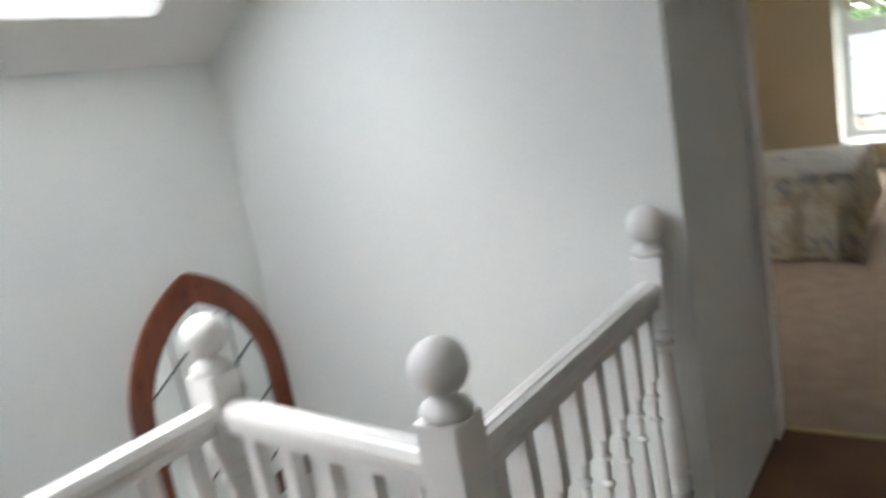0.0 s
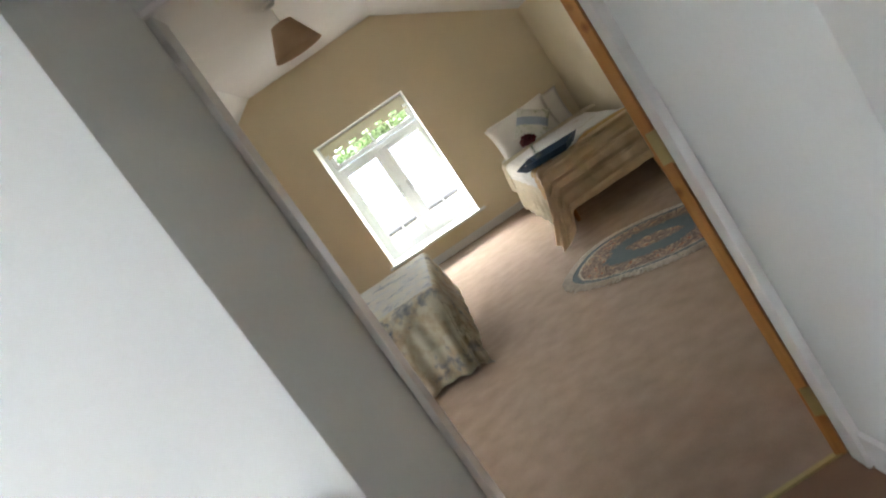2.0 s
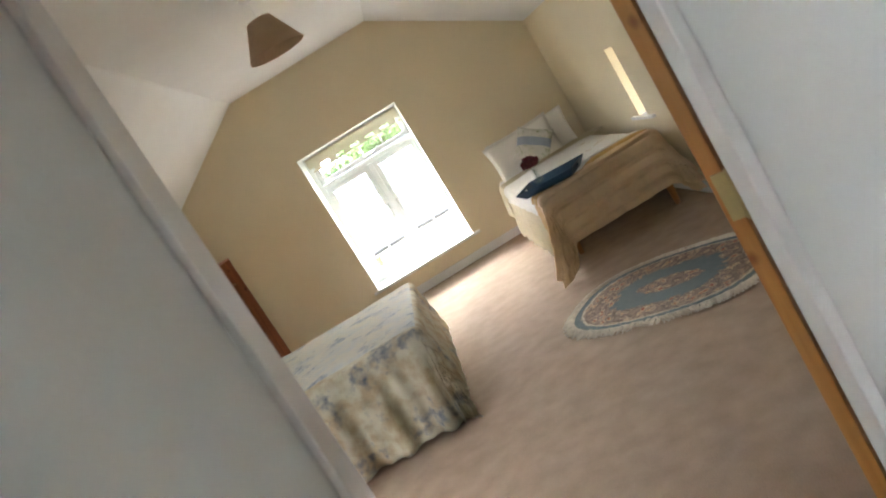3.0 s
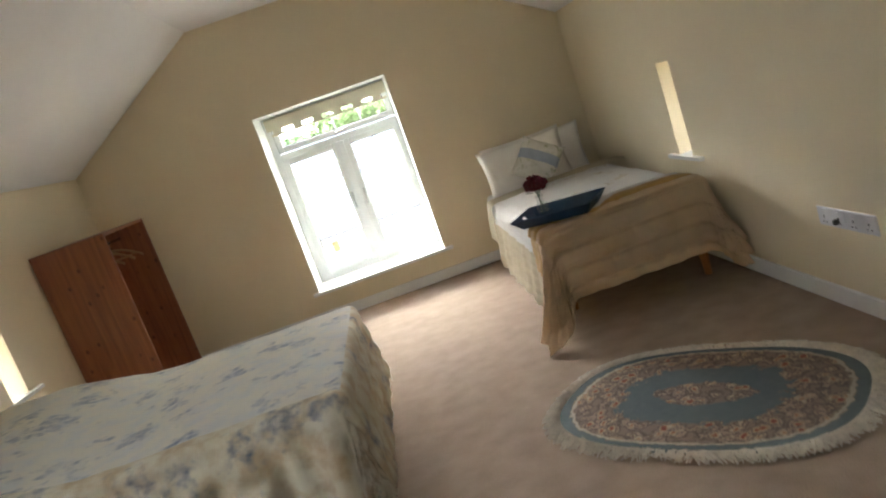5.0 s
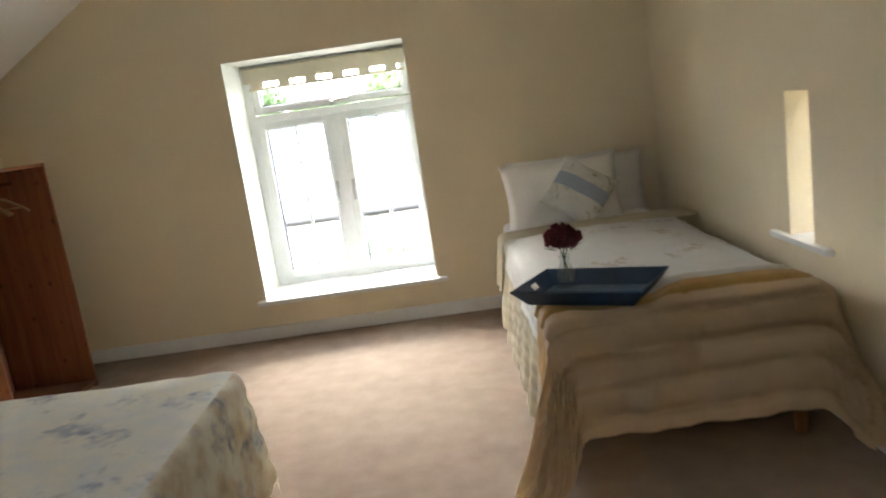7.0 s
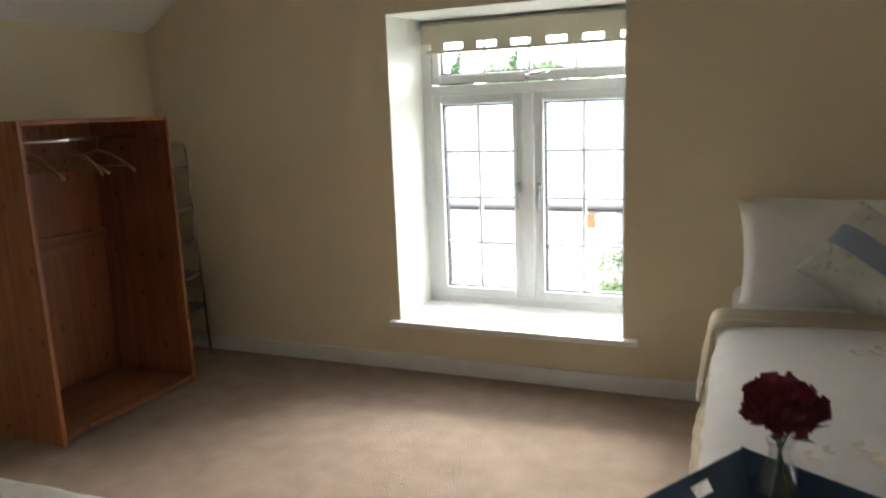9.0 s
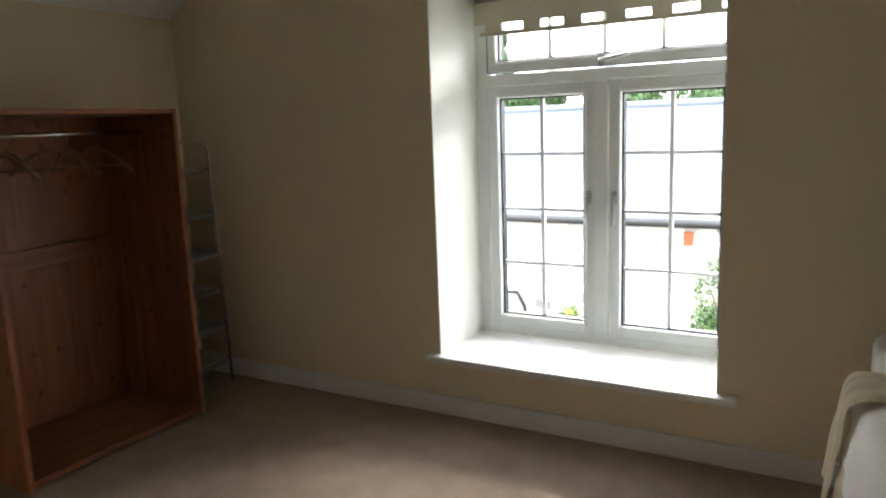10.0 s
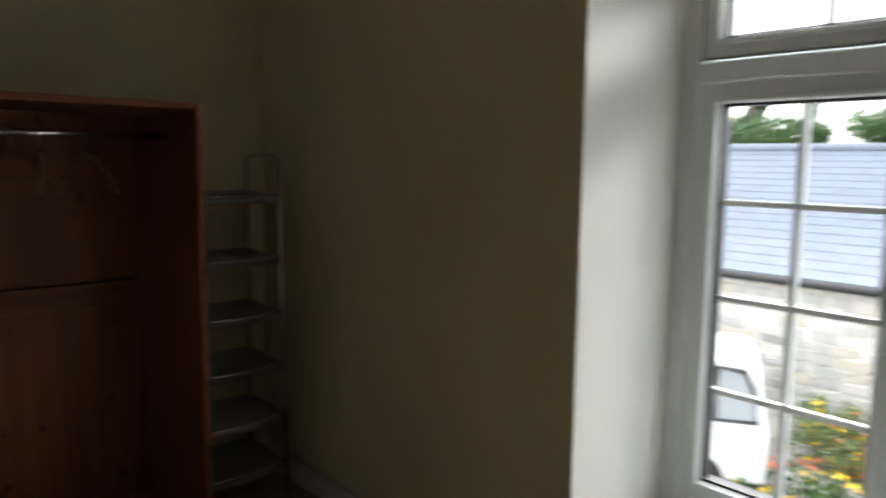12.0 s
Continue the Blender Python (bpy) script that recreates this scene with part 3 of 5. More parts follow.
def pillow(bm, w, h, t, m, puff=2.2, n=14, seed=0):
    """A stuffed pillow: w by h, t thick, placed by the matrix m."""
    sides = []
    for s in (1, -1):
        g = []
        for i in range(n + 1):
            row = []
            for j in range(n + 1):
                a, b = 2 * i / n - 1, 2 * j / n - 1
                ea, eb = 1 - abs(a) ** puff, 1 - abs(b) ** puff
                k = 1 - 0.07 * (1 - abs(b) ** 2) * abs(a) ** 4 - 0.0
                k2 = 1 - 0.07 * (1 - abs(a) ** 2) * abs(b) ** 4
                z = s * t / 2 * max(ea, 0) ** 0.5 * max(eb, 0) ** 0.5
                z += 0.006 * noise.noise((a * 3 + seed, b * 3, s)) * (1 if abs(a) < 1 and abs(b) < 1 else 0)
                row.append(bm.verts.new(m @ Vector((a * w / 2 * k, b * h / 2 * k2, z))))
            g.append(row)
        for i in range(n):
            for j in range(n):
                q = (g[i][j], g[i + 1][j], g[i + 1][j + 1], g[i][j + 1])
                bm.faces.new(q if s > 0 else q[::-1]).smooth = True
        sides.append(g)
    bmesh.ops.remove_doubles(bm, verts=bm.verts[:], dist=0.0005)


# bed against the east wall
BT = 0.585
bed = thing("double_bed", (-0.6, -1.2, FZ), "low divan bed with wooden legs against the wall", "bed")
boxpart("divan_base", (-1.08, -0.16, -2.32, -0.06, 0.24, 0.36), TAN, bed, w=0.015)
bm = bmesh.new()
box(bm, -1.08, -0.16, -2.32, -0.06, 0.36, BT - 0.02)
bevel(bm, 0.04, 3)
part("mattress", bm, LINEN, bed, "white mattress", smooth=True)
for x, y in ((-0.98, -2.0), (-0.19, -2.22), (-1.05, -0.16), (-0.19, -0.16)):
    bm = bmesh.new()
    lathe(bm, [(0.022, FZ), (0.034, 0.24)], 12, (x, y, 0))
    part("leg", bm, DOOR_PINE, bed, smooth=True)


def quilt_lines(fx, fy):
    """Stitched channels over the foot, and tight cords along the hanging side."""
    if fx < -1.16 and fy > -2.4:
        c = (fx + 1.16) / 0.062
        return 0.006 * abs(math.sin(math.pi * c)) ** 0.6 - 0.003 + 0.010 * noise.noise((fx * 9, fy * 7, 2.0))
    if fy > -2.08:
        return 0.0
    s = (fy + 2.27) / 0.14 + 0.04 * math.sin(fx * 4)
    d = abs(s - round(s)) * 0.14
    t = (fx + 0.62 + 0.16 * (int(round(s)) % 2)) / 0.62
    e = abs(t - round(t)) * 0.62
    pucker = 0.004 * noise.noise((fx * 22, s * 2, 3.0)) * max(0.0, 1 - d / 0.05)
    return 0.034 * min(1, d / 0.035) ** 0.5 * min(1, 0.75 + e / 0.06) - 0.018 + pucker


def quilt_zone(fx, fy):
    if fx < -1.36 and fy > -2.4:
        return 3
    if fy < -2.31:
        return 1
    if fy < -2.13 - 0.06 * (fx + 0.6):
        return 2
    if fx < -1.20 and fy < -0.62:
        return 3 if fx < -1.25 else 0
    return 0


def tray_dent(x, y):
    """The quilt sinks a little under the tray."""
    c, s = math.cos(radians(-33)), math.sin(radians(-33))
    u, v = abs((x + 0.925) * c + (y + 2.165) * s), abs(-(x + 0.925) * s + (y + 2.165) * c)
    d = max(u - 0.215, v - 0.13, 0.0) / 0.07
    edge = min(1, max(0, (y + 2.36) / 0.07)) * min(1, max(0, (x + 1.06) / 0.07))
    return -0.034 * edge * max(0.0, 1 - d) ** 2 * (1 + 2 * d) if d < 1 else 0.0


quilt = drape("quilt", -1.06, -0.19, -2.36, -0.62, BT, (0.54, 0.33, 0.55, 0.0), [LINEN, TAN, GOLD, HEM], quilt_zone, n=0.0115, thick=0.022, rounded=True, quilt=quilt_lines, folds=0.014, seed=1.3, crown=0.04, bumps=tray_dent, flare=0.14, cflare=0.28, r=0.065, power=2.0, cfold=1.6, hem=lambda a: 0.80 + 0.20 * min(1, max(0, (abs(a + 0.64) - 0.40) / 0.2)))
quilt = panels(quilt, [("top_panel", "white embroidered cotton top"), ("foot_panel", "tan quilted foot panel"), ("satin_band", "gold satin band"), ("side_border", "corded cream border")], "white and tan quilted bedspread with a gold band", "bedspread")
quilt.name = "quilt"
THREAD = material("embroidery_thread", (0.70, 0.63, 0.50), 0.6, vary=0.15, scale=40, bump=0.2)


def sprig(x, y, a):
    """An embroidered spray of leaves on the white of the quilt."""
    def at(px, py):
        u, v = (px + 1.06) / 0.93, (py + 2.36) / 1.74
        return (px, py, BT + 0.028 * (4 * u * (1 - u)) ** 0.5 * (4 * v * (1 - v)) ** 0.5 + 0.006)
    bm = bmesh.new()
    rng = random.Random(int(100 * (x + y)))
    for k in range(7):
        t = k * 0.04 - 0.12
        cx, cy = x + t * math.cos(a) + rng.uniform(-0.02, 0.02), y + t * math.sin(a) + 0.02 * math.sin(k) + rng.uniform(-0.02, 0.02)
        for side in (1, -1):
            b = a + side * rng.uniform(0.6, 1.1)
            w = rng.uniform(0.025, 0.06)
            pts = []
            for i in range(9):
                f = i / 8
                pts.append((f * w, w * 0.24 * math.sin(math.pi * f)))
            ring = pts + [(p, -q) for p, q in reversed(pts[1:-1])]
            bm.faces.new([bm.verts.new(at(cx + p * math.cos(b) - q * math.sin(b), cy + p * math.sin(b) + q * math.cos(b))) for p, q in ring])
    bmesh.ops.solidify(bm, geom=bm.faces[:], thickness=0.003)
    part("embroidery", bm, THREAD, quilt, "tan embroidered leaf spray")


for x, y, a in ((-0.62, -1.02, 0.4), (-0.36, -1.28, 1.9), (-0.30, -0.95, 2.6), (-0.80, -1.75, 0.2), (-0.42, -1.72, 0.9)):
    sprig(x, y, a)
fold = drape("blanket_fold", -1.10, -0.06, -0.80, -0.58, BT + 0.008, (0.33, 0.03, 0.0, 0.0), [HEM], lambda a, b: 0, n=0.012, folds=0.008, seed=3.0, crown=0.02, quilt=lambda a, b: 0.013 * abs(math.sin((b + 0.8) * 43 + 0.15 * math.sin(a * 5))) ** 0.6 - 0.006, thick=0.02)
tagged(fold, "sage cream quilt edge folded back over the bed", "bedspread")


def soft(name, w, h, t, m, mat, label, cat, seed=0, group=""):
    bm = bmesh.new()
    pillow(bm, w, h, t, m, seed=seed)
    ob = finish(name, bm, mat)
    return tagged(ob, label, cat, group)


soft("pillow", 0.72, 0.46, 0.17, pose(-0.66, -0.19, 0.738, 76, 0, 2), LINEN, "white cotton pillow leaning against the wall", "pillow", 1, "pillows")
soft("pillow", 0.70, 0.46, 0.15, pose(-0.47, -0.10, 0.71, 80, 0, -3), LINEN, "white cotton pillow behind another pillow", "pillow", 2, "pillows")
soft("pillow", 0.74, 0.46, 0.15, pose(-0.70, -0.30, 0.735, 70, 0, 3), LINEN, "white cotton pillow leaning against the wall", "pillow", 3, "pillows")


def floral(name, base, tint, flower=(0.16, 0.22, 0.31), scale=3.4):
    """Printed cotton: cream ground, soft blue sprays and stems in a second tint."""
    m = material(name, base, 0.62, vary=0.06, scale=10, bump=0.25, bump_scale=260)
    nt = m.node_tree
    n, l = nt.nodes, nt.links
    co = n.new("ShaderNodeTexCoord")
    warp = n.new("ShaderNodeTexNoise")
    warp.inputs["Scale"].default_value, warp.inputs["Detail"].default_value = 14, 4
    add = n.new("ShaderNodeMix")
    add.data_type, add.blend_type = "RGBA", "LINEAR_LIGHT"
    add.inputs["Factor"].default_value = 0.16
    l.new(co.outputs["Object"], add.inputs["A"])
    l.new(co.outputs["Object"], warp.inputs["Vector"])
    l.new(warp.outputs["Color"], add.inputs["B"])
    vor = n.new("ShaderNodeTexVoronoi")
    vor.inputs["Scale"].default_value = scale
    l.new(add.outputs["Result"], vor.inputs["Vector"])
    r1 = n.new("ShaderNodeValToRGB")
    e = r1.color_ramp.elements
    e[0].position, e[0].color = 0.18, (1, 1, 1, 1)
    e[1].position, e[1].color = 0.44, (0, 0, 0, 1)
    l.new(vor.outputs["Distance"], r1.inputs["Fac"])
    petal = n.new("ShaderNodeTexNoise")
    petal.inputs["Scale"].default_value, petal.inputs["Detail"].default_value = 24, 5
    l.new(co.outputs["Object"], petal.inputs["Vector"])
    r2 = n.new("ShaderNodeValToRGB")
    r2.color_ramp.elements[0].position, r2.color_ramp.elements[1].position = 0.30, 0.72
    l.new(petal.outputs["Fac"], r2.inputs["Fac"])
    mul = n.new("ShaderNodeMath")
    mul.operation = "MULTIPLY"
    l.new(r1.outputs["Color"], mul.inputs[0])
    l.new(r2.outputs["Color"], mul.inputs[1])
    vine = n.new("ShaderNodeTexNoise")
    vine.inputs["Scale"].default_value, vine.inputs["Detail"].default_value = 11, 3
    l.new(co.outputs["Object"], vine.inputs["Vector"])
    r3 = n.new("ShaderNodeValToRGB")
    r3.color_ramp.elements[0].position, r3.color_ramp.elements[1].position = 0.42, 0.66
    l.new(vine.outputs["Fac"], r3.inputs["Fac"])
    m1, m2 = n.new("ShaderNodeMix"), n.new("ShaderNodeMix")
    m1.data_type = m2.data_type = "RGBA"
    m1.inputs["A"].default_value, m1.inputs["B"].default_value = (*base, 1), (*tint, 1)
    l.new(r3.outputs["Color"], m1.inputs["Factor"])
    l.new(m1.outputs["Result"], m2.inputs["A"])
    m2.inputs["B"].default_value = (*flower, 1)
    l.new(mul.outputs[0], m2.inputs["Factor"])
    l.new(m2.outputs["Result"], n["Principled BSDF"].inputs["Base Color"])
    return m


FLORAL_TOP = floral("blue_floral_cotton", (0.94, 0.91, 0.80), (0.86, 0.87, 0.83), (0.27, 0.34, 0.45), scale=4.6)
# same print; its tan and darker blue paint shade on the hanging sides
FLORAL_SHADED = floral("shaded_floral_cotton", (0.92, 0.88, 0.73), (0.72, 0.60, 0.40), (0.17, 0.22, 0.31), scale=4.2)
CUSHION = floral("cushion_print", (0.72, 0.71, 0.66), (0.66, 0.66, 0.58), (0.25, 0.30, 0.10), scale=11)
BLUE_BAND = material("blue_band", (0.36, 0.42, 0.52), 0.8, vary=0.08, scale=20, bump=0.2, bump_scale=300)

# square cushion, standing on its corner, with a blue band across it
cm = pose(-0.62, -0.46, 0.755, 62, 0, 0) @ pose(0, 0, 0, 0, 0, 52)
bm = bmesh.new()
pillow(bm, 0.36, 0.36, 0.13, cm, n=24, seed=7)
inv = cm.inverted()
for f in bm.faces:
    c = inv @ f.calc_center_median()
    f.material_index = 1 if -0.03 < c.x < 0.055 else 0
cushion = finish("cushion", bm, [CUSHION, BLUE_BAND])
tagged(cushion, "square floral cushion with a pale blue band, leaning on the pillows", "cushion")


# ---- tray with a vase of roses ----
def plate(bm, a, b, c, d, t, hole=None):
    """A flat board through four corners, t thick; hole: (u0, u1, v0, v1) cut out of it."""
    a, b, c, d = (Vector(p) for p in (a, b, c, d))
    nrm = (b - a).cross(d - a).normalized() * t

    def at(u, v, k):
        return bm.verts.new((a * (1 - u) + b * u) * (1 - v) + (d * (1 - u) + c * u) * v + nrm * k)
    us, vs = ([0, 1], [0, 1]) if not hole else ([0, hole[0], hole[1], 1], [0, hole[2], hole[3], 1])
    for i in range(len(us) - 1):
        for j in range(len(vs) - 1):
            if hole and i == 1 and j == 1:
                continue
            g = [[at(u, v, k) for u, v in ((us[i], vs[j]), (us[i + 1], vs[j]), (us[i + 1], vs[j + 1]), (us[i], vs[j + 1]))] for k in (0, 1)]
            bm.faces.new(g[0]), bm.faces.new(g[1][::-1])
            for q in range(4):
                bm.faces.new((g[0][q], g[0][(q + 1) % 4], g[1][(q + 1) % 4], g[1][q]))


TRAY_Z = BT + 0.020
tray = thing("tray", (-0.925, -2.165, TRAY_Z), "navy painted wooden tray with flared sides on the bed", "tray")
tm = pose(-0.925, -2.165, TRAY_Z, 0.5, -1.5, -33)


def tv(x, y, z):
    return tm @ Vector((x, y, z))


bl, bw, rl, rw, rz = 0.203, 0.12, 0.252, 0.165, 0.06
bm = bmesh.new()
plate(bm, tv(-bl, -bw, 0), tv(bl, -bw, 0), tv(bl, bw, 0), tv(-bl, bw, 0), 0.008)
part("tray_base", bm, NAVY, tray)
for s in (1, -1):
    bm = bmesh.new()
    plate(bm, tv(-bl, s * bw, 0), tv(bl, s * bw, 0), tv(rl, s * rw, rz), tv(-rl, s * rw, rz), 0.008 * s)
    part("side", bm, NAVY, tray)
    bm = bmesh.new()
    plate(bm, tv(s * bl, -bw, 0), tv(s * bl, bw, 0), tv(s * rl, rw, rz), tv(s * rl, -rw, rz), -0.008 * s, (0.4, 0.6, 0.42, 0.74))
    bmesh.ops.remove_doubles(bm, verts=bm.verts[:], dist=0.0004)
    part("end_panel", bm, NAVY, tray, "navy end board with a hand hole")

VX, VY, VZ = -0.985, -1.995, TRAY_Z + 0.008
vase = thing("vase", (VX, VY, VZ), "clear glass flask vase standing on the tray", "vase")
bm = bmesh.new()
lathe(bm, [(0.046, 0), (0.052, 0.008), (0.05, 0.025), (0.034, 0.06), (0.021, 0.085), (0.019, 0.1), (0.026, 0.122), (0.0235, 0.122), (0.0165, 0.1), (0.0185, 0.085), (0.031, 0.06), (0.047, 0.025), (0.048, 0.01), (0.001, 0.006)], 28, (VX, VY, VZ))
part("glass_body", bm, VASE_GLASS, vase, smooth=True)

flowers = thing("rose_bunch", (VX, VY, VZ + 0.1), "bunch of dark red roses in the glass vase", "flowers")
rng = random.Random(5)
heads = [(0, 0, 0.185, 0.042), (0.035, 0.01, 0.17, 0.034), (-0.03, -0.02, 0.168, 0.035), (0.0, 0.035, 0.165, 0.033), (0.012, -0.036, 0.165, 0.034), (-0.032, 0.022, 0.172, 0.03)]
for hx, hy, hz, hr in [tuple(1.1 * v for v in h) for h in heads]:
    bm = bmesh.new()
    c = Vector((VX + hx, VY + hy, VZ + hz))
    for k in range(34):
        ph, th = k * 2.4, math.acos(1 - 1.5 * (k + 0.5) / 34)
        d = Vector((math.sin(th) * math.cos(ph), math.sin(th) * math.sin(ph), math.cos(th)))
        s = d.orthogonal().normalized()
        q = d.cross(s)
        rr = hr * (0.75 + 0.35 * rng.random())
        w = hr * 0.5
        pts = [c + d * rr * 0.5, c + d * rr * 0.9 + s * w, c + d * rr * 1.15 + q * w * 0.3, c + d * rr * 0.9 - s * w]
        vs = [bm.verts.new(p + Vector([rng.uniform(-1, 1) * 0.004 for _ in range(3)])) for p in pts]
        bm.faces.new(vs)
    lathe(bm, [(0.001, -hr * 0.7), (hr * 0.6, -hr * 0.3), (hr * 0.7, hr * 0.2), (0.001, hr * 0.6)], 10, tuple(c))
    part("rose_head", bm, ROSE, flowers, "dark red rose head")
for k in range(7):
    a = k * 0.9
    bm = bmesh.new()
    c = Vector((VX, VY, VZ + 0.135 + 0.02 * rng.random()))
    d = Vector((math.cos(a), math.sin(a), rng.uniform(0.0, 0.5))).normalized()
    s = d.cross(Vector((0, 0, 1))).normalized() * 0.012
    vs = [bm.verts.new(p) for p in (c + d * 0.02, c + d * 0.05 + s, c + d * 0.085, c + d * 0.05 - s)]
    bm.faces.new(vs)
    part("leaf", bm, LEAF, flowers, "dark green leaf")
for k in range(3):
    bm = bmesh.new()
    tube(bm, [(VX + 0.02 * math.cos(k * 2), VY + 0.02 * math.sin(k * 2), VZ + 0.012), (VX, VY, VZ + 0.1), (VX + heads[k][0] * 0.6, VY + heads[k][1] * 0.6, VZ + 0.16)], 0.0028, 6)
    part("stem", bm, LEAF, flowers, smooth=True)

# ---- bed under the flowered spread ----
B2T = 0.572
bed2 = thing("single_bed", (-3.2, -2.95, FZ), "divan bed hidden under a flowered bedspread", "bed")
boxpart("divan_base", (-4.2, -2.29, -3.64, -2.43, FZ, 0.3), TAN, bed2, w=0.02)
bm = bmesh.new()
box(bm, -4.2, -2.29, -3.64, -2.43, 0.3, B2T - 0.03)
bevel(bm, 0.05, 3)
part("mattress", bm, LINEN, bed2, smooth=True)


def head_bump(x, y):
    t = min(1, max(0, (-3.2 - x) / 0.7))
    return 0.10 * t * t * (3 - 2 * t)


def spread_quilt(fx, fy):
    e = -3.68 - fy if fy < -3.68 else (fx + 2.25 if fx > -2.25 else -1)
    if e < 0.02:
        return 0.0
    d = abs(e / 0.12 - round(e / 0.12)) * 0.12
    return 0.014 * min(1, d / 0.03) ** 0.6 - 0.012 + (0.035 * noise.noise((fx * 8, fy * 2.5, 1)) + 0.02 * noise.noise((fx * 17, fy * 9, 4)) if fy < -3.68 else 0) * min(1, e / 0.15)


spread = drape("bedspread", -4.22, -2.27, -3.70, -2.37, B2T, (0.0, 0.48, 0.60, 0.40), [FLORAL_TOP, FLORAL_SHADED, FLORAL_SHADED], lambda a, b: 1 if b < -3.66 else (2 if a > -2.25 else 0), n=0.02, bumps=head_bump, quilt=spread_quilt, folds=0.055, seed=2.2, crown=0.02, cflare=0.0, cfold=-0.7, efold=0.15)
spread = panels(spread, [("top_panel", ""), ("side_drop", "floral hanging side, its shade put into the colour as tan"), ("end_drop", "floral hanging end")], "blue floral bedspread hanging to the carpet", "bedspread")
spread.name = "bedspread"


# ---- oval rug ----
def rug_material():
    m = material("rug_wool", (0.4, 0.3, 0.25), 0.95, bump=0.7, bump_scale=320, spec=0.1)
    nt = m.node_tree
    n, l = nt.nodes, nt.links

    def calc(op, a, b=None):
        k = n.new("ShaderNodeMath")
        k.operation = op
        for i, v in enumerate((a, b)):
            if v is None:
                continue
            if isinstance(v, (int, float)):
                k.inputs[i].default_value = v
            else:
                l.new(v, k.inputs[i])
        return k.outputs[0]
    co = n.new("ShaderNodeTexCoord")
    sep = n.new("ShaderNodeSeparateXYZ")
    l.new(co.outputs["Object"], sep.inputs[0])
    ax, ay = calc("ABSOLUTE", sep.outputs["X"]), calc("ABSOLUTE", sep.outputs["Y"])

    def noise_tex(scale, detail=3):
        t = n.new("ShaderNodeTexNoise")
        t.inputs["Scale"].default_value, t.inputs["Detail"].default_value = scale, detail
        l.new(co.outputs["Object"], t.inputs["Vector"])
        return t
    fine = noise_tex(28)
    d = calc("POWER", calc("ADD", calc("POWER", calc("DIVIDE", ax, 0.62), 2.6), calc("POWER", calc("DIVIDE", ay, 0.42), 2.6)), 1 / 2.6)
    wob = calc("MULTIPLY", calc("SUBTRACT", fine.outputs["Fac"], 0.5), 0.32)
    inner = calc("ADD", d, wob)
    # floral field
    field = n.new("ShaderNodeValToRGB")
    vor = n.new("ShaderNodeTexVoronoi")
    vor.inputs["Scale"].default_value = 17
    l.new(co.outputs["Object"], vor.inputs["Vector"])
    mix = calc("ADD", calc("MULTIPLY", vor.outputs["Distance"], 0.62), calc("MULTIPLY", noise_tex(30, 3).outputs["Fac"], 0.72))
    el = field.color_ramp.elements
    cols = [(0.40, (0.26, 0.085, 0.065)), (0.46, (0.38, 0.21, 0.12)), (0.52, (0.56, 0.47, 0.34)), (0.58, (0.14, 0.095, 0.08)), (0.65, (0.44, 0.34, 0.26)), (0.72, (0.13, 0.10, 0.09)), (0.82, (0.27, 0.21, 0.17))]
    while len(el) < len(cols):
        el.new(0.5)
    for e, (p, c) in zip(el, cols):
        e.position, e.color = p, (*c, 1)
    l.new(mix, field.inputs["Fac"])
    blue = n.new("ShaderNodeMix")
    blue.data_type = "RGBA"
    blue.inputs["A"].default_value, blue.inputs["B"].default_value = (0.115, 0.145, 0.155, 1), (0.17, 0.20, 0.205, 1)
    l.new(fine.outputs["Fac"], blue.inputs["Factor"])

    def step(v, lo, hi):
        r = n.new("ShaderNodeMapRange")
        r.inputs["From Min"].default_value, r.inputs["From Max"].default_value = lo, hi
        l.new(v, r.inputs["Value"])
        return r.outputs[0]

    def over(a, b, f):
        k = n.new("ShaderNodeMix")
        k.data_type = "RGBA"
        l.new(a, k.inputs["A"]) if not isinstance(a, tuple) else None
        l.new(b, k.inputs["B"]) if not isinstance(b, tuple) else None
        if isinstance(b, tuple):
            k.inputs["B"].default_value = (*b, 1)
        l.new(f, k.inputs["Factor"])
        return k.outputs["Result"]
    c = field.outputs["Color"]
    c = over(c, blue.outputs["Result"], calc("SUBTRACT", 1.0, step(inner, 0.54, 0.57)))
    dm = calc("POWER", calc("ADD", calc("POWER", calc("DIVIDE", ax, 0.22), 1.6), calc("POWER", calc("DIVIDE", ay, 0.1), 1.6)), 1 / 1.6)
    c = over(c, field.outputs["Color"], calc("SUBTRACT", 1.0, step(calc("ADD", dm, calc("MULTIPLY", wob, 1.5)), 0.95, 1.0)))
    wavy = calc("ADD", d, calc("MULTIPLY", wob, 0.25))
    ring = calc("MULTIPLY", step(wavy, 0.875, 0.885), calc("SUBTRACT", 1.0, step(wavy, 0.90, 0.91)))
    c = over(c, (0.52, 0.46, 0.36), ring)
    c = over(c, blue.outputs["Result"], step(wavy, 0.905, 0.915))
    l.new(c, n["Principled BSDF"].inputs["Base Color"])
    return m


def oval(a, b, t, p=2.6):
    c, s = math.cos(t), math.sin(t)
    return a * math.copysign(abs(c) ** (2 / p), c), b * math.copysign(abs(s) ** (2 / p), s)


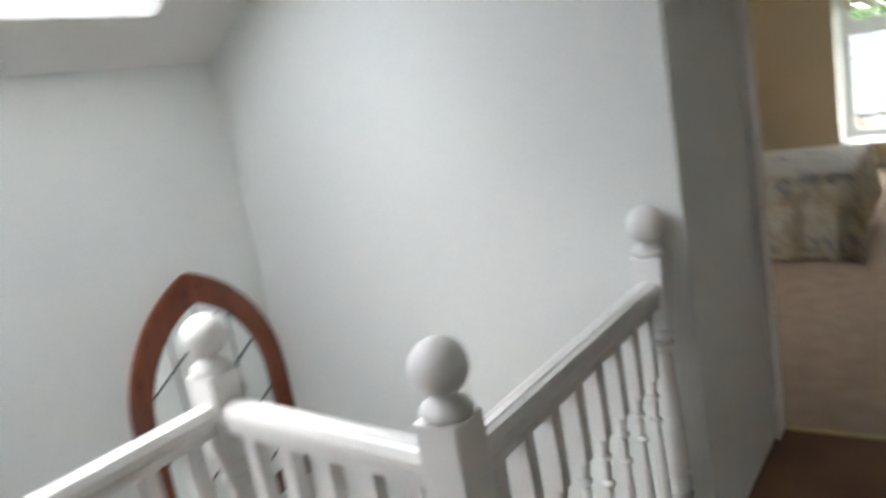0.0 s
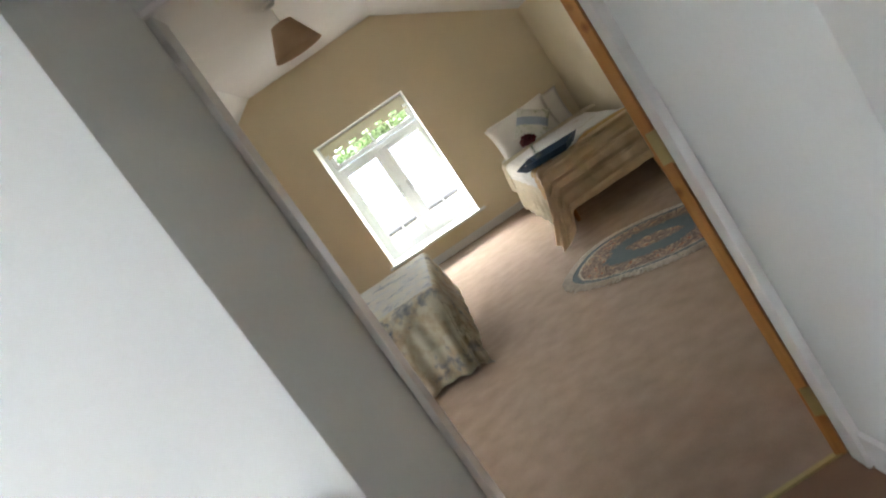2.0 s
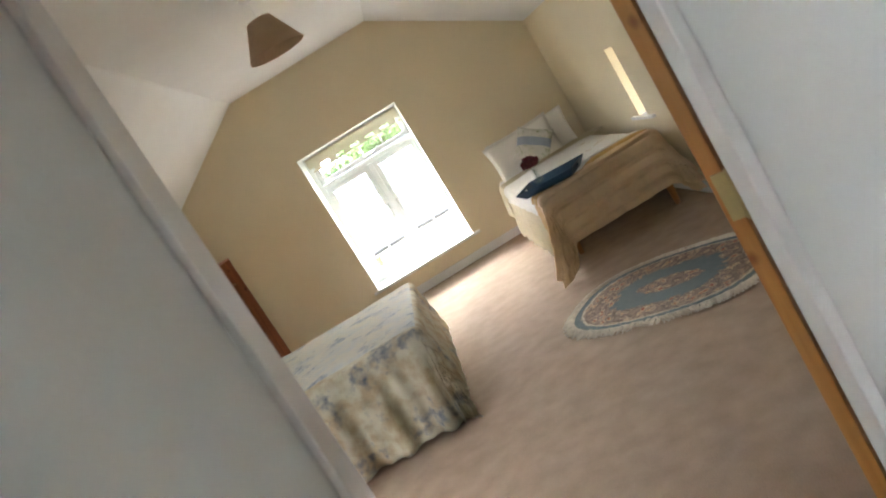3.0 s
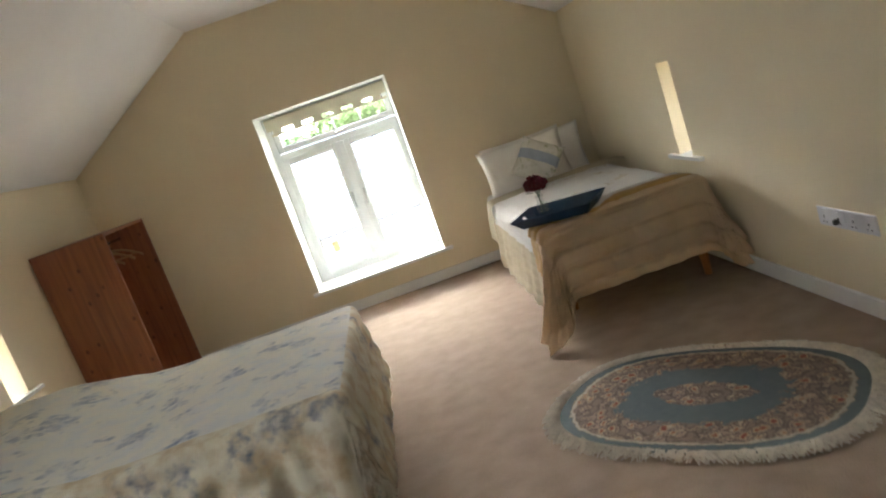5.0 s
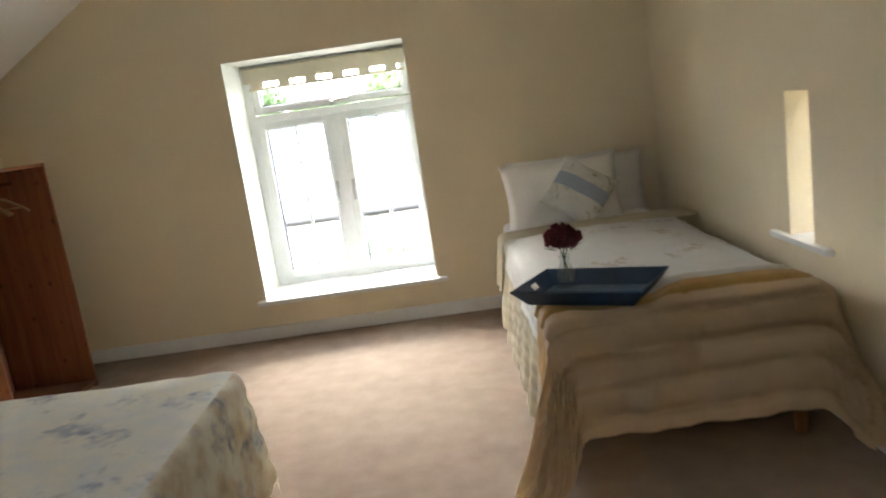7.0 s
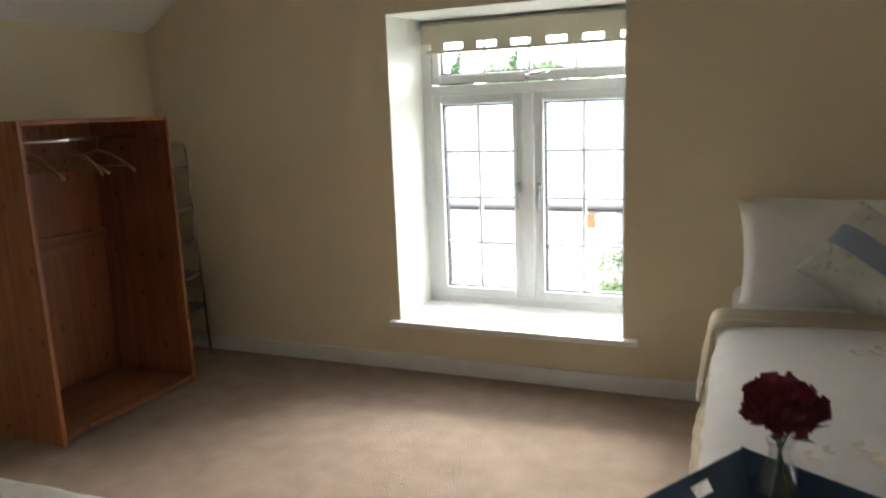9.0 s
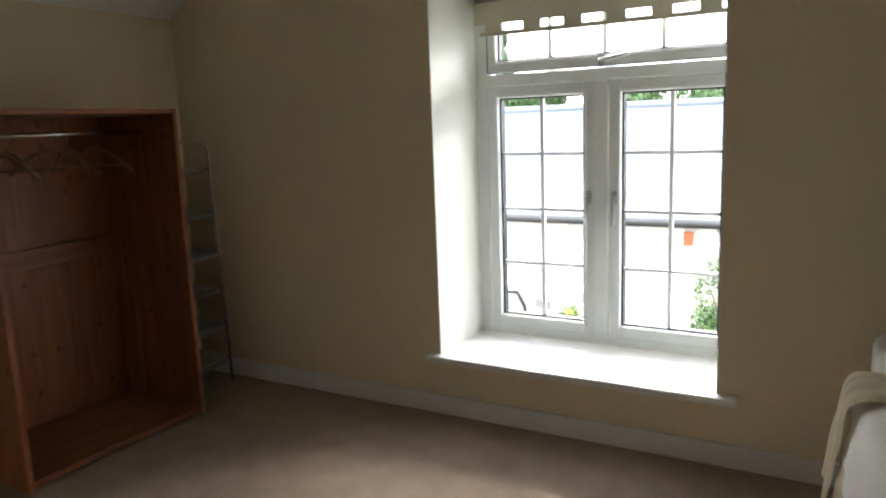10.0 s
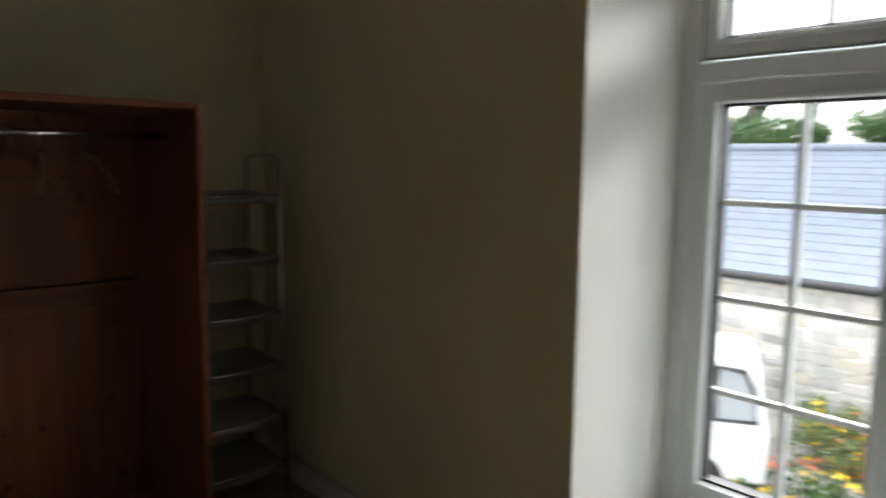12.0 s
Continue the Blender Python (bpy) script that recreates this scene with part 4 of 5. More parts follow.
FRINGE = material("wool_fringe", (0.62, 0.56, 0.46), 0.95, vary=0.3, scale=30, bump=0.3)
rug = thing("rug", (-0.885, -3.585, FZ), "oval blue and rose patterned wool rug with a cream fringe", "rug")
bm = bmesh.new()
N = 96
rings = []
for k, z in ((1.0, 0.0), (1.0, 0.008), (0.985, 0.014), (0.5, 0.015)):
    rings.append([bm.verts.new((*[v * k for v in oval(0.62, 0.42, 2 * math.pi * i / N)], z)) for i in range(N)])
for a, b in zip(rings, rings[1:]):
    for i in range(N):
        bm.faces.new((a[i], a[(i + 1) % N], b[(i + 1) % N], b[i]))
bm.faces.new(rings[-1])
pile = part("rug_body", bm, rug_material(), None)
pile.parent = rug
bm = bmesh.new()
for i in range(1300):
    t = 2 * math.pi * (i + rng.random()) / 1300
    x, y = oval(0.612, 0.412, t)
    out = 0.056 + rng.uniform(-0.022, 0.026)
    x2, y2 = oval(0.612 + out, 0.412 + out, t + rng.uniform(-0.055, 0.055))
    bend = rng.uniform(-0.02, 0.02)
    px, py = y2 - y, x - x2
    L = math.hypot(px, py) or 1
    px, py = px / L, py / L
    w = rng.uniform(0.003, 0.0055)
    rows = []
    for f, z, k in ((0, 0.010, 1), (0.35, 0.013 + rng.random() * 0.008, 1.2), (0.7, 0.010 + rng.random() * 0.006, 1.1), (1.0, 0.004, 0.6)):
        b = bend * math.sin(f * 4.5)
        rows.append(((x + (x2 - x) * f + px * b, y + (y2 - y) * f + py * b), z, k * w))
    vs = [[bm.verts.new((c[0] + sg * px * k, c[1] + sg * py * k, z + (0.004 if sg == 0 else 0))) for sg in (-1, 0, 1)] for c, z, k in rows]
    for a, b in zip(vs, vs[1:]):
        bm.faces.new((a[0], a[1], b[1], b[0])), bm.faces.new((a[1], a[2], b[2], b[1]))
fr = part("fringe", bm, FRINGE, None, "cream knotted wool fringe")
fr.parent = rug
rug.rotation_euler = (0, 0, radians(-42))

# ---- wardrobe ----
WX0, WX1, WY0, WY1, WZ = -4.265, -3.745, -1.315, -0.478, 1.378
ward = thing("wardrobe", (-3.98, -0.92, FZ), "small open-fronted pine wardrobe with a hanging rail, no doors", "wardrobe")
t = 0.02
boxpart("side_panel", (WX0, WX1, WY0, WY0 + t, FZ, WZ), PINE, ward)
boxpart("side_panel", (WX0, WX1, WY1 - t, WY1, FZ, WZ), PINE, ward)
boxpart("top_panel", (WX0, WX1 - 0.004, WY0 + t, WY1 - t, WZ - t, WZ), wood("pine_across", (0.32, 0.118, 0.043), (0.20, 0.065, 0.024), 1), ward)
PINE_Y = bpy.data.materials["pine_across"]
boxpart("bottom_panel", (WX0, WX1 - 0.004, WY0 + t, WY1 - t, FZ + 0.015, FZ + 0.04), PINE_Y, ward)
boxpart("back_panel", (WX0, WX0 + 0.008, WY0 + t, WY1 - t, FZ + 0.04, WZ - t), PINE, ward)
boxpart("back_rail", (WX0 + 0.008, WX0 + 0.03, WY0 + t, WY1 - t, 0.72, 0.80), PINE_Y, ward)
bm = bmesh.new()
tube(bm, [(-3.96, WY0 + t, 1.285), (-3.96, WY1 - t, 1.285)], 0.011, 12)
part("hanging_rail", bm, CHROME, ward, "chrome hanging rail", smooth=True)
HANGER = material("hanger_wood", (0.34, 0.19, 0.09), 0.4, vary=0.15, bump=0.0)
for y, turn in ((-1.16, 14), (-1.10, -8), (-0.93, 20), (-0.86, -14), (-0.74, 6)):
    h = thing("coat_hanger", (-3.96, y, 1.285), "empty coat hanger on the wardrobe rail", "coat hanger", "hangers in the wardrobe")
    bm = bmesh.new()
    hook = [(0.012 * math.sin(a) - 0.0, 0, 0.012 * math.cos(a)) for a in np.linspace(-2.2, 2.0, 9)]
    tube(bm, hook + [(0, 0, -0.03), (0, 0, -0.055)], 0.002, 6)
    o = part("hook", bm, CHROME, None, smooth=True)
    o.parent = h
    bm = bmesh.new()
    tube(bm, [(-0.2, 0, -0.16), (-0.17, 0, -0.135), (-0.08, 0, -0.082), (0, 0, -0.06), (0.08, 0, -0.082), (0.17, 0, -0.135), (0.2, 0, -0.16)], 0.008, 8)
    tube(bm, [(-0.17, 0, -0.135), (0.17, 0, -0.135)], 0.004, 6)
    o = part("shoulder_bar", bm, HANGER, None, smooth=True)
    o.parent = h
    h.rotation_euler = (0, 0, radians(turn))

# ---- shoe rack ----
rack = thing("shoe_rack", (-4.1, -0.28, FZ), "chrome wire rack with six shelves in the corner", "rack")
RX0, RX1 = -4.25, -4.0
for y in (-0.09, -0.46):
    bm = bmesh.new()
    arc = [(RX0, y, FZ), (RX0 + 0.01, y, 1.19), (RX0 + 0.02, y, 1.22), (RX0 + 0.05, y, 1.23), (RX1 - 0.05, y, 1.23), (RX1 - 0.015, y, 1.22), (RX1, y, 1.19), (RX1 + 0.035, y, FZ)]
    tube(bm, arc, 0.008, 8)
    part("side_frame", bm, CHROME, rack, "bent chrome tube frame", smooth=True)
MESH_GREY = material("rack_mesh", (0.45, 0.45, 0.43), 0.5, 0.4, vary=0.1, bump=0.3, bump_scale=200)
for z in (1.10, 0.88, 0.68, 0.49, 0.30, 0.12):
    bm = bmesh.new()
    front = RX1 + 0.035 * (1.19 - z) / 1.2
    ys = np.linspace(-0.46, -0.09, 12)
    lip = [front - 0.01 + 0.035 * (1 - ((y + 0.275) / 0.185) ** 2) for y in ys]
    vs = [[(RX0 + 0.012, y, z) for y in ys], [(f, y, z - 0.012) for f, y in zip(lip, ys)], [(f + 0.004, y, z - 0.035) for f, y in zip(lip, ys)]]
    g = [[bm.verts.new(p) for p in row] for row in vs]
    for a, b in zip(g, g[1:]):
        for i in range(len(ys) - 1):
            bm.faces.new((a[i], a[i + 1], b[i + 1], b[i]))
    bmesh.ops.solidify(bm, geom=bm.faces[:], thickness=0.003)
    sh = part("shelf", bm, MESH_GREY, rack, "grey wire mesh shelf", smooth=True)
    bm = bmesh.new()
    tube(bm, [(f + 0.003, y, z - 0.01) for f, y in zip(lip, ys)], 0.004, 6)
    part("front_wire", bm, CHROME, sh, smooth=True)


# ---- sockets ----
def socket(y):
    s = thing("double_socket", (0, y, 0.41), "grey-white double wall socket", "socket", "sockets on the east wall")
    bm = bmesh.new()
    box(bm, -0.010, 0.0, y - 0.098, y + 0.098, 0.366, 0.456)
    bevel(bm, 0.004)
    part("plate", bm, SOCKET, s)
    for k in (-0.05, 0.05):
        boxpart("switch", (-0.014, -0.010, y + k - 0.008, y + k + 0.008, 0.427, 0.444), SOCKET, s, w=0.002)
        bm = bmesh.new()
        box(bm, -0.0112, -0.0102, y + k - 0.004, y + k + 0.004, 0.406, 0.418)
        for q in (-0.012, 0.012):
            box(bm, -0.0112, -0.0102, y + k + q - 0.004, y + k + q + 0.004, 0.384, 0.390)
        part("pin_holes", bm, BLACK, s)


socket(-3.295)
socket(-3.495)
adapter = thing("plug", (-0.03, -3.345, 0.4), "small black plug in the wall socket", "plug")
bm = bmesh.new()
box(bm, -0.036, -0.0115, -3.36, -3.334, 0.388, 0.416)
bevel(bm, 0.008, 3)
part("plug_body", bm, BLACK, adapter)

# ---- balustrade ----
bal = thing("balustrade", (-2.43, -7.05, FZ), "white gloss painted turned balustrade round the stairwell", "balustrade")
NEWELS = [(-2.36, -7.15), (-2.365, -8.185), (-3.10, -8.13), (-3.10, -10.4)]
BALL_Z, UP = 1.07, 0.035
for x, y in NEWELS:
    bm = bmesh.new()
    h = 0.046
    box(bm, x - h, x + h, y - h, y + h, -0.22, 0.16)
    box(bm, x - h, x + h, y - h, y + h, 0.765, 0.980)
    bevel(bm, 0.006)
    lathe(bm, [(0.03, 0.158), (0.044, 0.165), (0.046, 0.18), (0.036, 0.195), (0.045, 0.21), (0.045, 0.23), (0.034, 0.245), (0.042, 0.26), (0.044, 0.30), (0.042, 0.42), (0.034, 0.58), (0.031, 0.650), (0.042, 0.662), (0.042, 0.675), (0.032, 0.685), (0.044, 0.698), (0.044, 0.715), (0.036, 0.732)], 20, (x, y, UP))
    post = part("newel_post", bm, GLOSS_WHITE, bal, smooth=False)
    bm = bmesh.new()
    lathe(bm, [(0.046, 0.943), (0.05, 0.955), (0.045, 0.967), (0.03, 0.975), (0.024, 0.985), (0.027, 0.995)] + [(0.054 * math.sin(a), BALL_Z - UP - 0.054 * math.cos(a)) for a in np.linspace(0.55, 3.1, 14)], 24, (x, y, UP))
    part("ball_finial", bm, GLOSS_WHITE, post, "round ball finial", smooth=True)


def handrail(p, q):
    d = Vector((q[0] - p[0], q[1] - p[1], 0))
    L = d.length
    d.normalize()
    s = Vector((-d.y, d.x, 0))
    prof = [(-0.028, 0.802), (-0.028, 0.822), (-0.034, 0.832), (-0.034, 0.852), (-0.026, 0.870), (-0.014, 0.874), (-0.011, 0.869), (-0.008, 0.876), (0.008, 0.876), (0.011, 0.869), (0.014, 0.874), (0.026, 0.870), (0.034, 0.852), (0.034, 0.832), (0.028, 0.822), (0.028, 0.802)]
    bm = bmesh.new()
    ends = []
    for k in (0.045, L - 0.045):
        ends.append([bm.verts.new(Vector((p[0], p[1], 0)) + d * k + s * a + Vector((0, 0, z + UP))) for a, z in prof])
    bm.faces.new(ends[0]), bm.faces.new(ends[1][::-1])
    for i in range(len(prof)):
        k = (i + 1) % len(prof)
        bm.faces.new((ends[0][i], ends[0][k], ends[1][k], ends[1][i]))
    part("handrail", bm, GLOSS_WHITE, bal, "grooved white handrail")
    bm = bmesh.new()
    b = [Vector((p[0], p[1], 0)) + d * 0.045, Vector((q[0], q[1], 0)) - d * 0.045]
    vs = []
    for c in b:
        vs.append([bm.verts.new(c + s * a + Vector((0, 0, z))) for a, z in ((-0.03, FZ - 0.2), (0.03, FZ - 0.2), (0.03, FZ + 0.03), (-0.03, FZ + 0.03))])
    bm.faces.new(vs[0]), bm.faces.new(vs[1][::-1])
    for i in range(4):
        bm.faces.new((vs[0][i], vs[0][(i + 1) % 4], vs[1][(i + 1) % 4], vs[1][i]))
    part("base_rail", bm, GLOSS_WHITE, bal)
    n = max(2, round((L - 0.09) / 0.118))
    return [Vector((p[0], p[1], 0)) + d * (0.045 + (L - 0.09) * (i + 0.5) / n) for i in range(n)]


spots = []
for a, b in zip(NEWELS, NEWELS[1:]):
    spots += handrail(a, b)
bm = bmesh.new()
q = 0.019
box(bm, -q, q, -q, q, FZ + 0.03, 0.14)
box(bm, -q, q, -q, q, 0.64, 0.84)
lathe(bm, [(0.012, 0.138), (0.019, 0.15), (0.012, 0.165), (0.017, 0.18), (0.019, 0.22), (0.014, 0.42), (0.010, 0.50), (0.017, 0.507), (0.017, 0.515), (0.010, 0.523), (0.012, 0.56), (0.009, 0.575), (0.017, 0.583), (0.017, 0.59), (0.012, 0.598), (0.018, 0.645), (0.019, 0.662)], 12)
bmesh.ops.recalc_face_normals(bm, faces=bm.faces)
me = bpy.data.meshes.new("baluster")
bm.to_mesh(me)
bm.free()
me.materials.append(GLOSS_WHITE)
for c in spots:
    o = new("baluster", me)
    o.parent = bal
    o.matrix_parent_inverse = bal.matrix_world.inverted()
    o.location = c

# ---- gothic mirror on the stair wall ----
mir = thing("gothic_mirror", (STAIR_W, -7.45, -0.05), "pointed arch mirror in a red-brown wooden frame with leaded lattice", "mirror")
MY, MB, MW = -7.465, -0.05, 0.37


def arch(w, b, top, n=12):
    pts = [(-w, b)]
    r = 1.55 * w
    end = math.acos((r - w) / r)
    spring = top - r * math.sin(end)
    for i in range(n + 1):
        a = end * i / n
        pts.append(((r - w) - r * math.cos(a), spring + r * math.sin(a)))
    return pts + [(-x, z) for x, z in pts[::-1][1:]]


outer, inner = arch(MW, MB, 1.03), arch(MW - 0.085, MB + 0.08, 0.905)
bm = bmesh.new()
rows = [[bm.verts.new((STAIR_W + x, MY + p[0], p[1])) for p in pts] for x, pts in ((0.0, outer), (0.025, outer), (0.03, [(a[0] * 0.96, a[1] * 0.985) for a in outer]), (0.026, inner), (0.004, inner))]
for a, b in zip(rows, rows[1:]):
    for i in range(len(a)):
        k = (i + 1) % len(a)
        bm.faces.new((a[i], a[k], b[k], b[i]))
part("frame", bm, MIRROR_WOOD, mir, "red-brown wooden arch frame")
bm = bmesh.new()
bm.faces.new([bm.verts.new((STAIR_W + 0.006, MY + p[0], p[1])) for p in inner])
r = bmesh.ops.extrude_face_region(bm, geom=bm.faces[:])
for v in r["geom"]:
    if isinstance(v, bmesh.types.BMVert):
        v.co.x += 0.004
part("mirror_glass", bm, MIRROR, mir)
LEAD = material("lead_came", (0.09, 0.10, 0.10), 0.5, 0.6, vary=0.2)


def half_width(z):
    best = 0.0
    for a, b in zip(inner, inner[1:]):
        if (a[1] - z) * (b[1] - z) <= 0 and a[1] != b[1]:
            best = max(best, abs(a[0] + (b[0] - a[0]) * (z - a[1]) / (b[1] - a[1])))
    return best


def came(p, q):
    bm = bmesh.new()
    pts = [(p[0] + (q[0] - p[0]) * i / 40, p[1] + (q[1] - p[1]) * i / 40) for i in range(41)]
    ins = [u for u in pts if MB + 0.08 < u[1] < 0.905 and abs(u[0]) < half_width(u[1])]
    if len(ins) > 1:
        tube(bm, [(STAIR_W + 0.011, MY + ins[0][0], ins[0][1]), (STAIR_W + 0.011, MY + ins[-1][0], ins[-1][1])], 0.004, 6)
        part("lead_strip", bm, LEAD, mir)
    else:
        bm.free()


for k in range(-2, 3):
    came((k * 0.14, MB), (k * 0.14, 0.9))
for k in range(-3, 5):
    came((-0.4, k * 0.26), (0.4, k * 0.26 + 0.5))

# ---- stairs ----
for i in range(12):
    bm = bmesh.new()
    z = FZ - 0.2 * (i + 1)
    y = -10.4 + 0.255 * i
    box(bm, STAIR_W, -3.15, y, y + 0.28, z - 0.2, z)
    bevel(bm, 0.01)
    setting("stair_step", bm, LANDING_CARPET, "carpeted stair")

# ---- outside ----
GZ = -2.75
bm = bmesh.new()
box(bm, -400, 400, -400, 900, GZ - 0.3, GZ)
setting("ground", bm, GRAVEL, "pale gravel yard")
bm = bmesh.new()
box(bm, XW - 0.45, 0.45, YS, WALL_T, GZ, -0.22)
setting("wall_lower", bm, STONE, "stone wall of the floor below")

barn = thing("stone_barn", (-4, 9, GZ), "stone barn with a slate roof across the yard", "building")
BY0, BEAVE, BRIDGE = 9.0, -0.27, 1.48
bm = bmesh.new()
box(bm, -24, 12, BY0, BY0 + 0.5, GZ, BEAVE)
box(bm, -24, 12, BY0 + 6.5, BY0 + 7, GZ, BEAVE)
prism(bm, [(BY0, GZ), (BY0 + 7, GZ), (BY0 + 7, BEAVE), (BY0 + 3.5, BRIDGE), (BY0, BEAVE)], "x", -24.4, -24)
prism(bm, [(BY0, GZ), (BY0 + 7, GZ), (BY0 + 7, BEAVE), (BY0 + 3.5, BRIDGE), (BY0, BEAVE)], "x", 12, 12.4)
barn_wall = part("wall", bm, STONE, barn, "pale rubble stone wall")
bm = bmesh.new()
slope_b = (BRIDGE - BEAVE) / 3.5
for s in (1, -1):
    c = BY0 + 3.5
    prism(bm, [(c - s * 3.65, BEAVE - 0.15 * slope_b), (c, BRIDGE), (c, BRIDGE - 0.1), (c - s * 3.65, BEAVE - 0.15 * slope_b - 0.1)], "x", -24.5, 12.5)
roof = part("roof", bm, SLATE, barn, "blue-grey slate roof")
bm = bmesh.new()
tube(bm, [(-24.5, BY0 - 0.2, BEAVE - 0.13), (12.5, BY0 - 0.2, BEAVE - 0.13)], 0.06, 10)
part("gutter", bm, BLACK, barn, "black gutter along the eaves", smooth=True)
bm = bmesh.new()
tube(bm, [(-24.5, BY0 + 3.5, BRIDGE + 0.02), (12.5, BY0 + 3.5, BRIDGE + 0.02)], 0.09, 8)
part("ridge_tiles", bm, SLATE, barn, smooth=True)
# slate courses
verts, faces = [], []
rs = random.Random(11)
ang = math.atan2(slope_b, 1)
length = math.hypot(3.65, 3.65 * slope_b)
rows_n = 17
for r in range(rows_n):
    u0, u1 = length * r / rows_n, length * (r + 1.08) / rows_n
    x = -14.0 + (0.16 if r % 2 else 0)
    while x < 6:
        w = 0.32
        lift0, lift1 = 0.009 + rs.random() * 0.004, 0.003
        k = len(verts)
        for u, lift in ((u0, lift0), (u1, lift1)):
            for xx in (x + 0.004, x + w - 0.004):
                yy = BY0 - 0.15 + u * math.cos(ang) - lift * math.sin(ang)
                zz = BEAVE - 0.15 * slope_b + u * math.sin(ang) + lift * math.cos(ang)
                verts.append((xx, yy, zz))
        for xx in (x + 0.004, x + w - 0.004):
            yy = BY0 - 0.15 + u0 * math.cos(ang)
            verts.append((xx, yy, BEAVE - 0.15 * slope_b + u0 * math.sin(ang)))
        faces += [(k, k + 1, k + 3, k + 2), (k, k + 4, k + 5, k + 1)]
        x += w
me = bpy.data.meshes.new("slates")
me.from_pydata(verts, [], faces)
me.materials.append(SLATE)
o = new("slates", me)
o.parent = roof
o.matrix_parent_inverse = roof.matrix_world.inverted() if False else Matrix.Identity(4)
o.matrix_world = Matrix.Identity(4)
o["kind"] = "stuff"

# stones of the barn wall, on the stretch that the window looks at
STONE_MATS = [material("stone_pale", (0.60, 0.57, 0.51), 0.9, vary=0.35, scale=9, bump=0.6, bump_scale=60), material("stone_grey", (0.45, 0.44, 0.41), 0.9, vary=0.35, scale=9, bump=0.6, bump_scale=60), material("stone_buff", (0.52, 0.47, 0.39), 0.9, vary=0.35, scale=9, bump=0.6, bump_scale=60), material("stone_dark", (0.30, 0.29, 0.27), 0.9, vary=0.35, scale=9, bump=0.6, bump_scale=60)]
stone_meshes = []
for k in range(9):
    bm = bmesh.new()
    box(bm, -0.5, 0.5, -0.5, 0.5, -0.5, 0.5)
    bmesh.ops.subdivide_edges(bm, edges=bm.edges[:], cuts=1)
    for v in bm.verts:
        v.co = v.co * (0.86 + 0.14 * (0.75 / max(0.5, v.co.length))) + Vector([rs.uniform(-0.1, 0.1) for _ in range(3)])
    me = bpy.data.meshes.new("stone")
    bm.to_mesh(me)
    bm.free()
    me.materials.append(STONE_MATS[3] if k == 8 else STONE_MATS[k % 3])
    stone_meshes.append(me)
count, z = 0, GZ + 0.35
while z < BEAVE - 0.2:
    hgt = rs.uniform(0.13, 0.19)
    x = -8.2 + rs.uniform(0, 0.2)
    while x < -1.2 and count < 300:
        w = rs.uniform(0.2, 0.46)
        o = new("stone", stone_meshes[rs.randrange(9)])
        o.parent = barn_wall
        o.location = (x + w / 2, BY0, z + hgt / 2)
        o.scale = (w * rs.uniform(0.72, 0.93), rs.uniform(0.02, 0.06), hgt * rs.uniform(0.65, 0.92))
        o.rotation_euler = (0, radians(rs.uniform(-9, 9)), 0)
        x += w
        count += 1
    z += hgt
BRICK = material("red_brick", (0.42, 0.10, 0.04), 0.85, vary=0.2, scale=12, bump=0.5)
bm = bmesh.new()
box(bm, -3.47, -3.34, BY0 - 0.07, BY0 + 0.1, -0.76, -0.54)
bevel(bm, 0.01)
part("brick", bm, BRICK, barn_wall, "single red brick let into the stone")

# ---- plants and trees ----
LEAF_B = material("leaf_light", (0.12, 0.18, 0.06), 0.6, vary=0.35, scale=5, bump=0.1)
LEAF_D = material("leaf_dark", (0.06, 0.11, 0.045), 0.6, vary=0.35, scale=5, bump=0.1)
BARK = material("bark", (0.16, 0.12, 0.09), 0.9, vary=0.3, scale=8, bump=0.6, bump_scale=40)
PETAL_Y = material("yellow_petal", (0.75, 0.5, 0.03), 0.6, vary=0.1)
PETAL_O = material("orange_petal", (0.75, 0.16, 0.04), 0.6, vary=0.1)


def leaves(seed, blobs, n, size, mat, name, parent):
    """A crown: n small leaf blades scattered through several lumps, with gaps between."""
    r = np.random.RandomState(seed)
    verts, faces = [], []
    weights = np.array([b[3] * b[4] for b in blobs])
    pick = r.choice(len(blobs), n, p=weights / weights.sum())
    for k in range(n):
        bx, by, bz, br, bh = blobs[pick[k]]
        d = r.normal(size=3)
        d /= np.linalg.norm(d)
        f = r.uniform(0.45, 1.0) ** 0.5
        c = np.array((bx, by, bz)) + d * np.array((br, br, bh)) * f
        a = r.normal(size=3)
        a /= np.linalg.norm(a)
        b = np.cross(a, d)
        b /= np.linalg.norm(b) + 1e-6
        s = size * r.uniform(0.6, 1.4)
        i = len(verts)
        verts += [tuple(c - a * s), tuple(c + b * s * 0.5), tuple(c + a * s), tuple(c - b * s * 0.5)]
        faces.append((i, i + 1, i + 2, i + 3))
    me = bpy.data.meshes.new(name)
    me.from_pydata(verts, [], faces)
    me.materials.append(mat)
    o = new(name, me)
    o.parent = parent
    o.matrix_parent_inverse = parent.matrix_world.inverted()
    return o


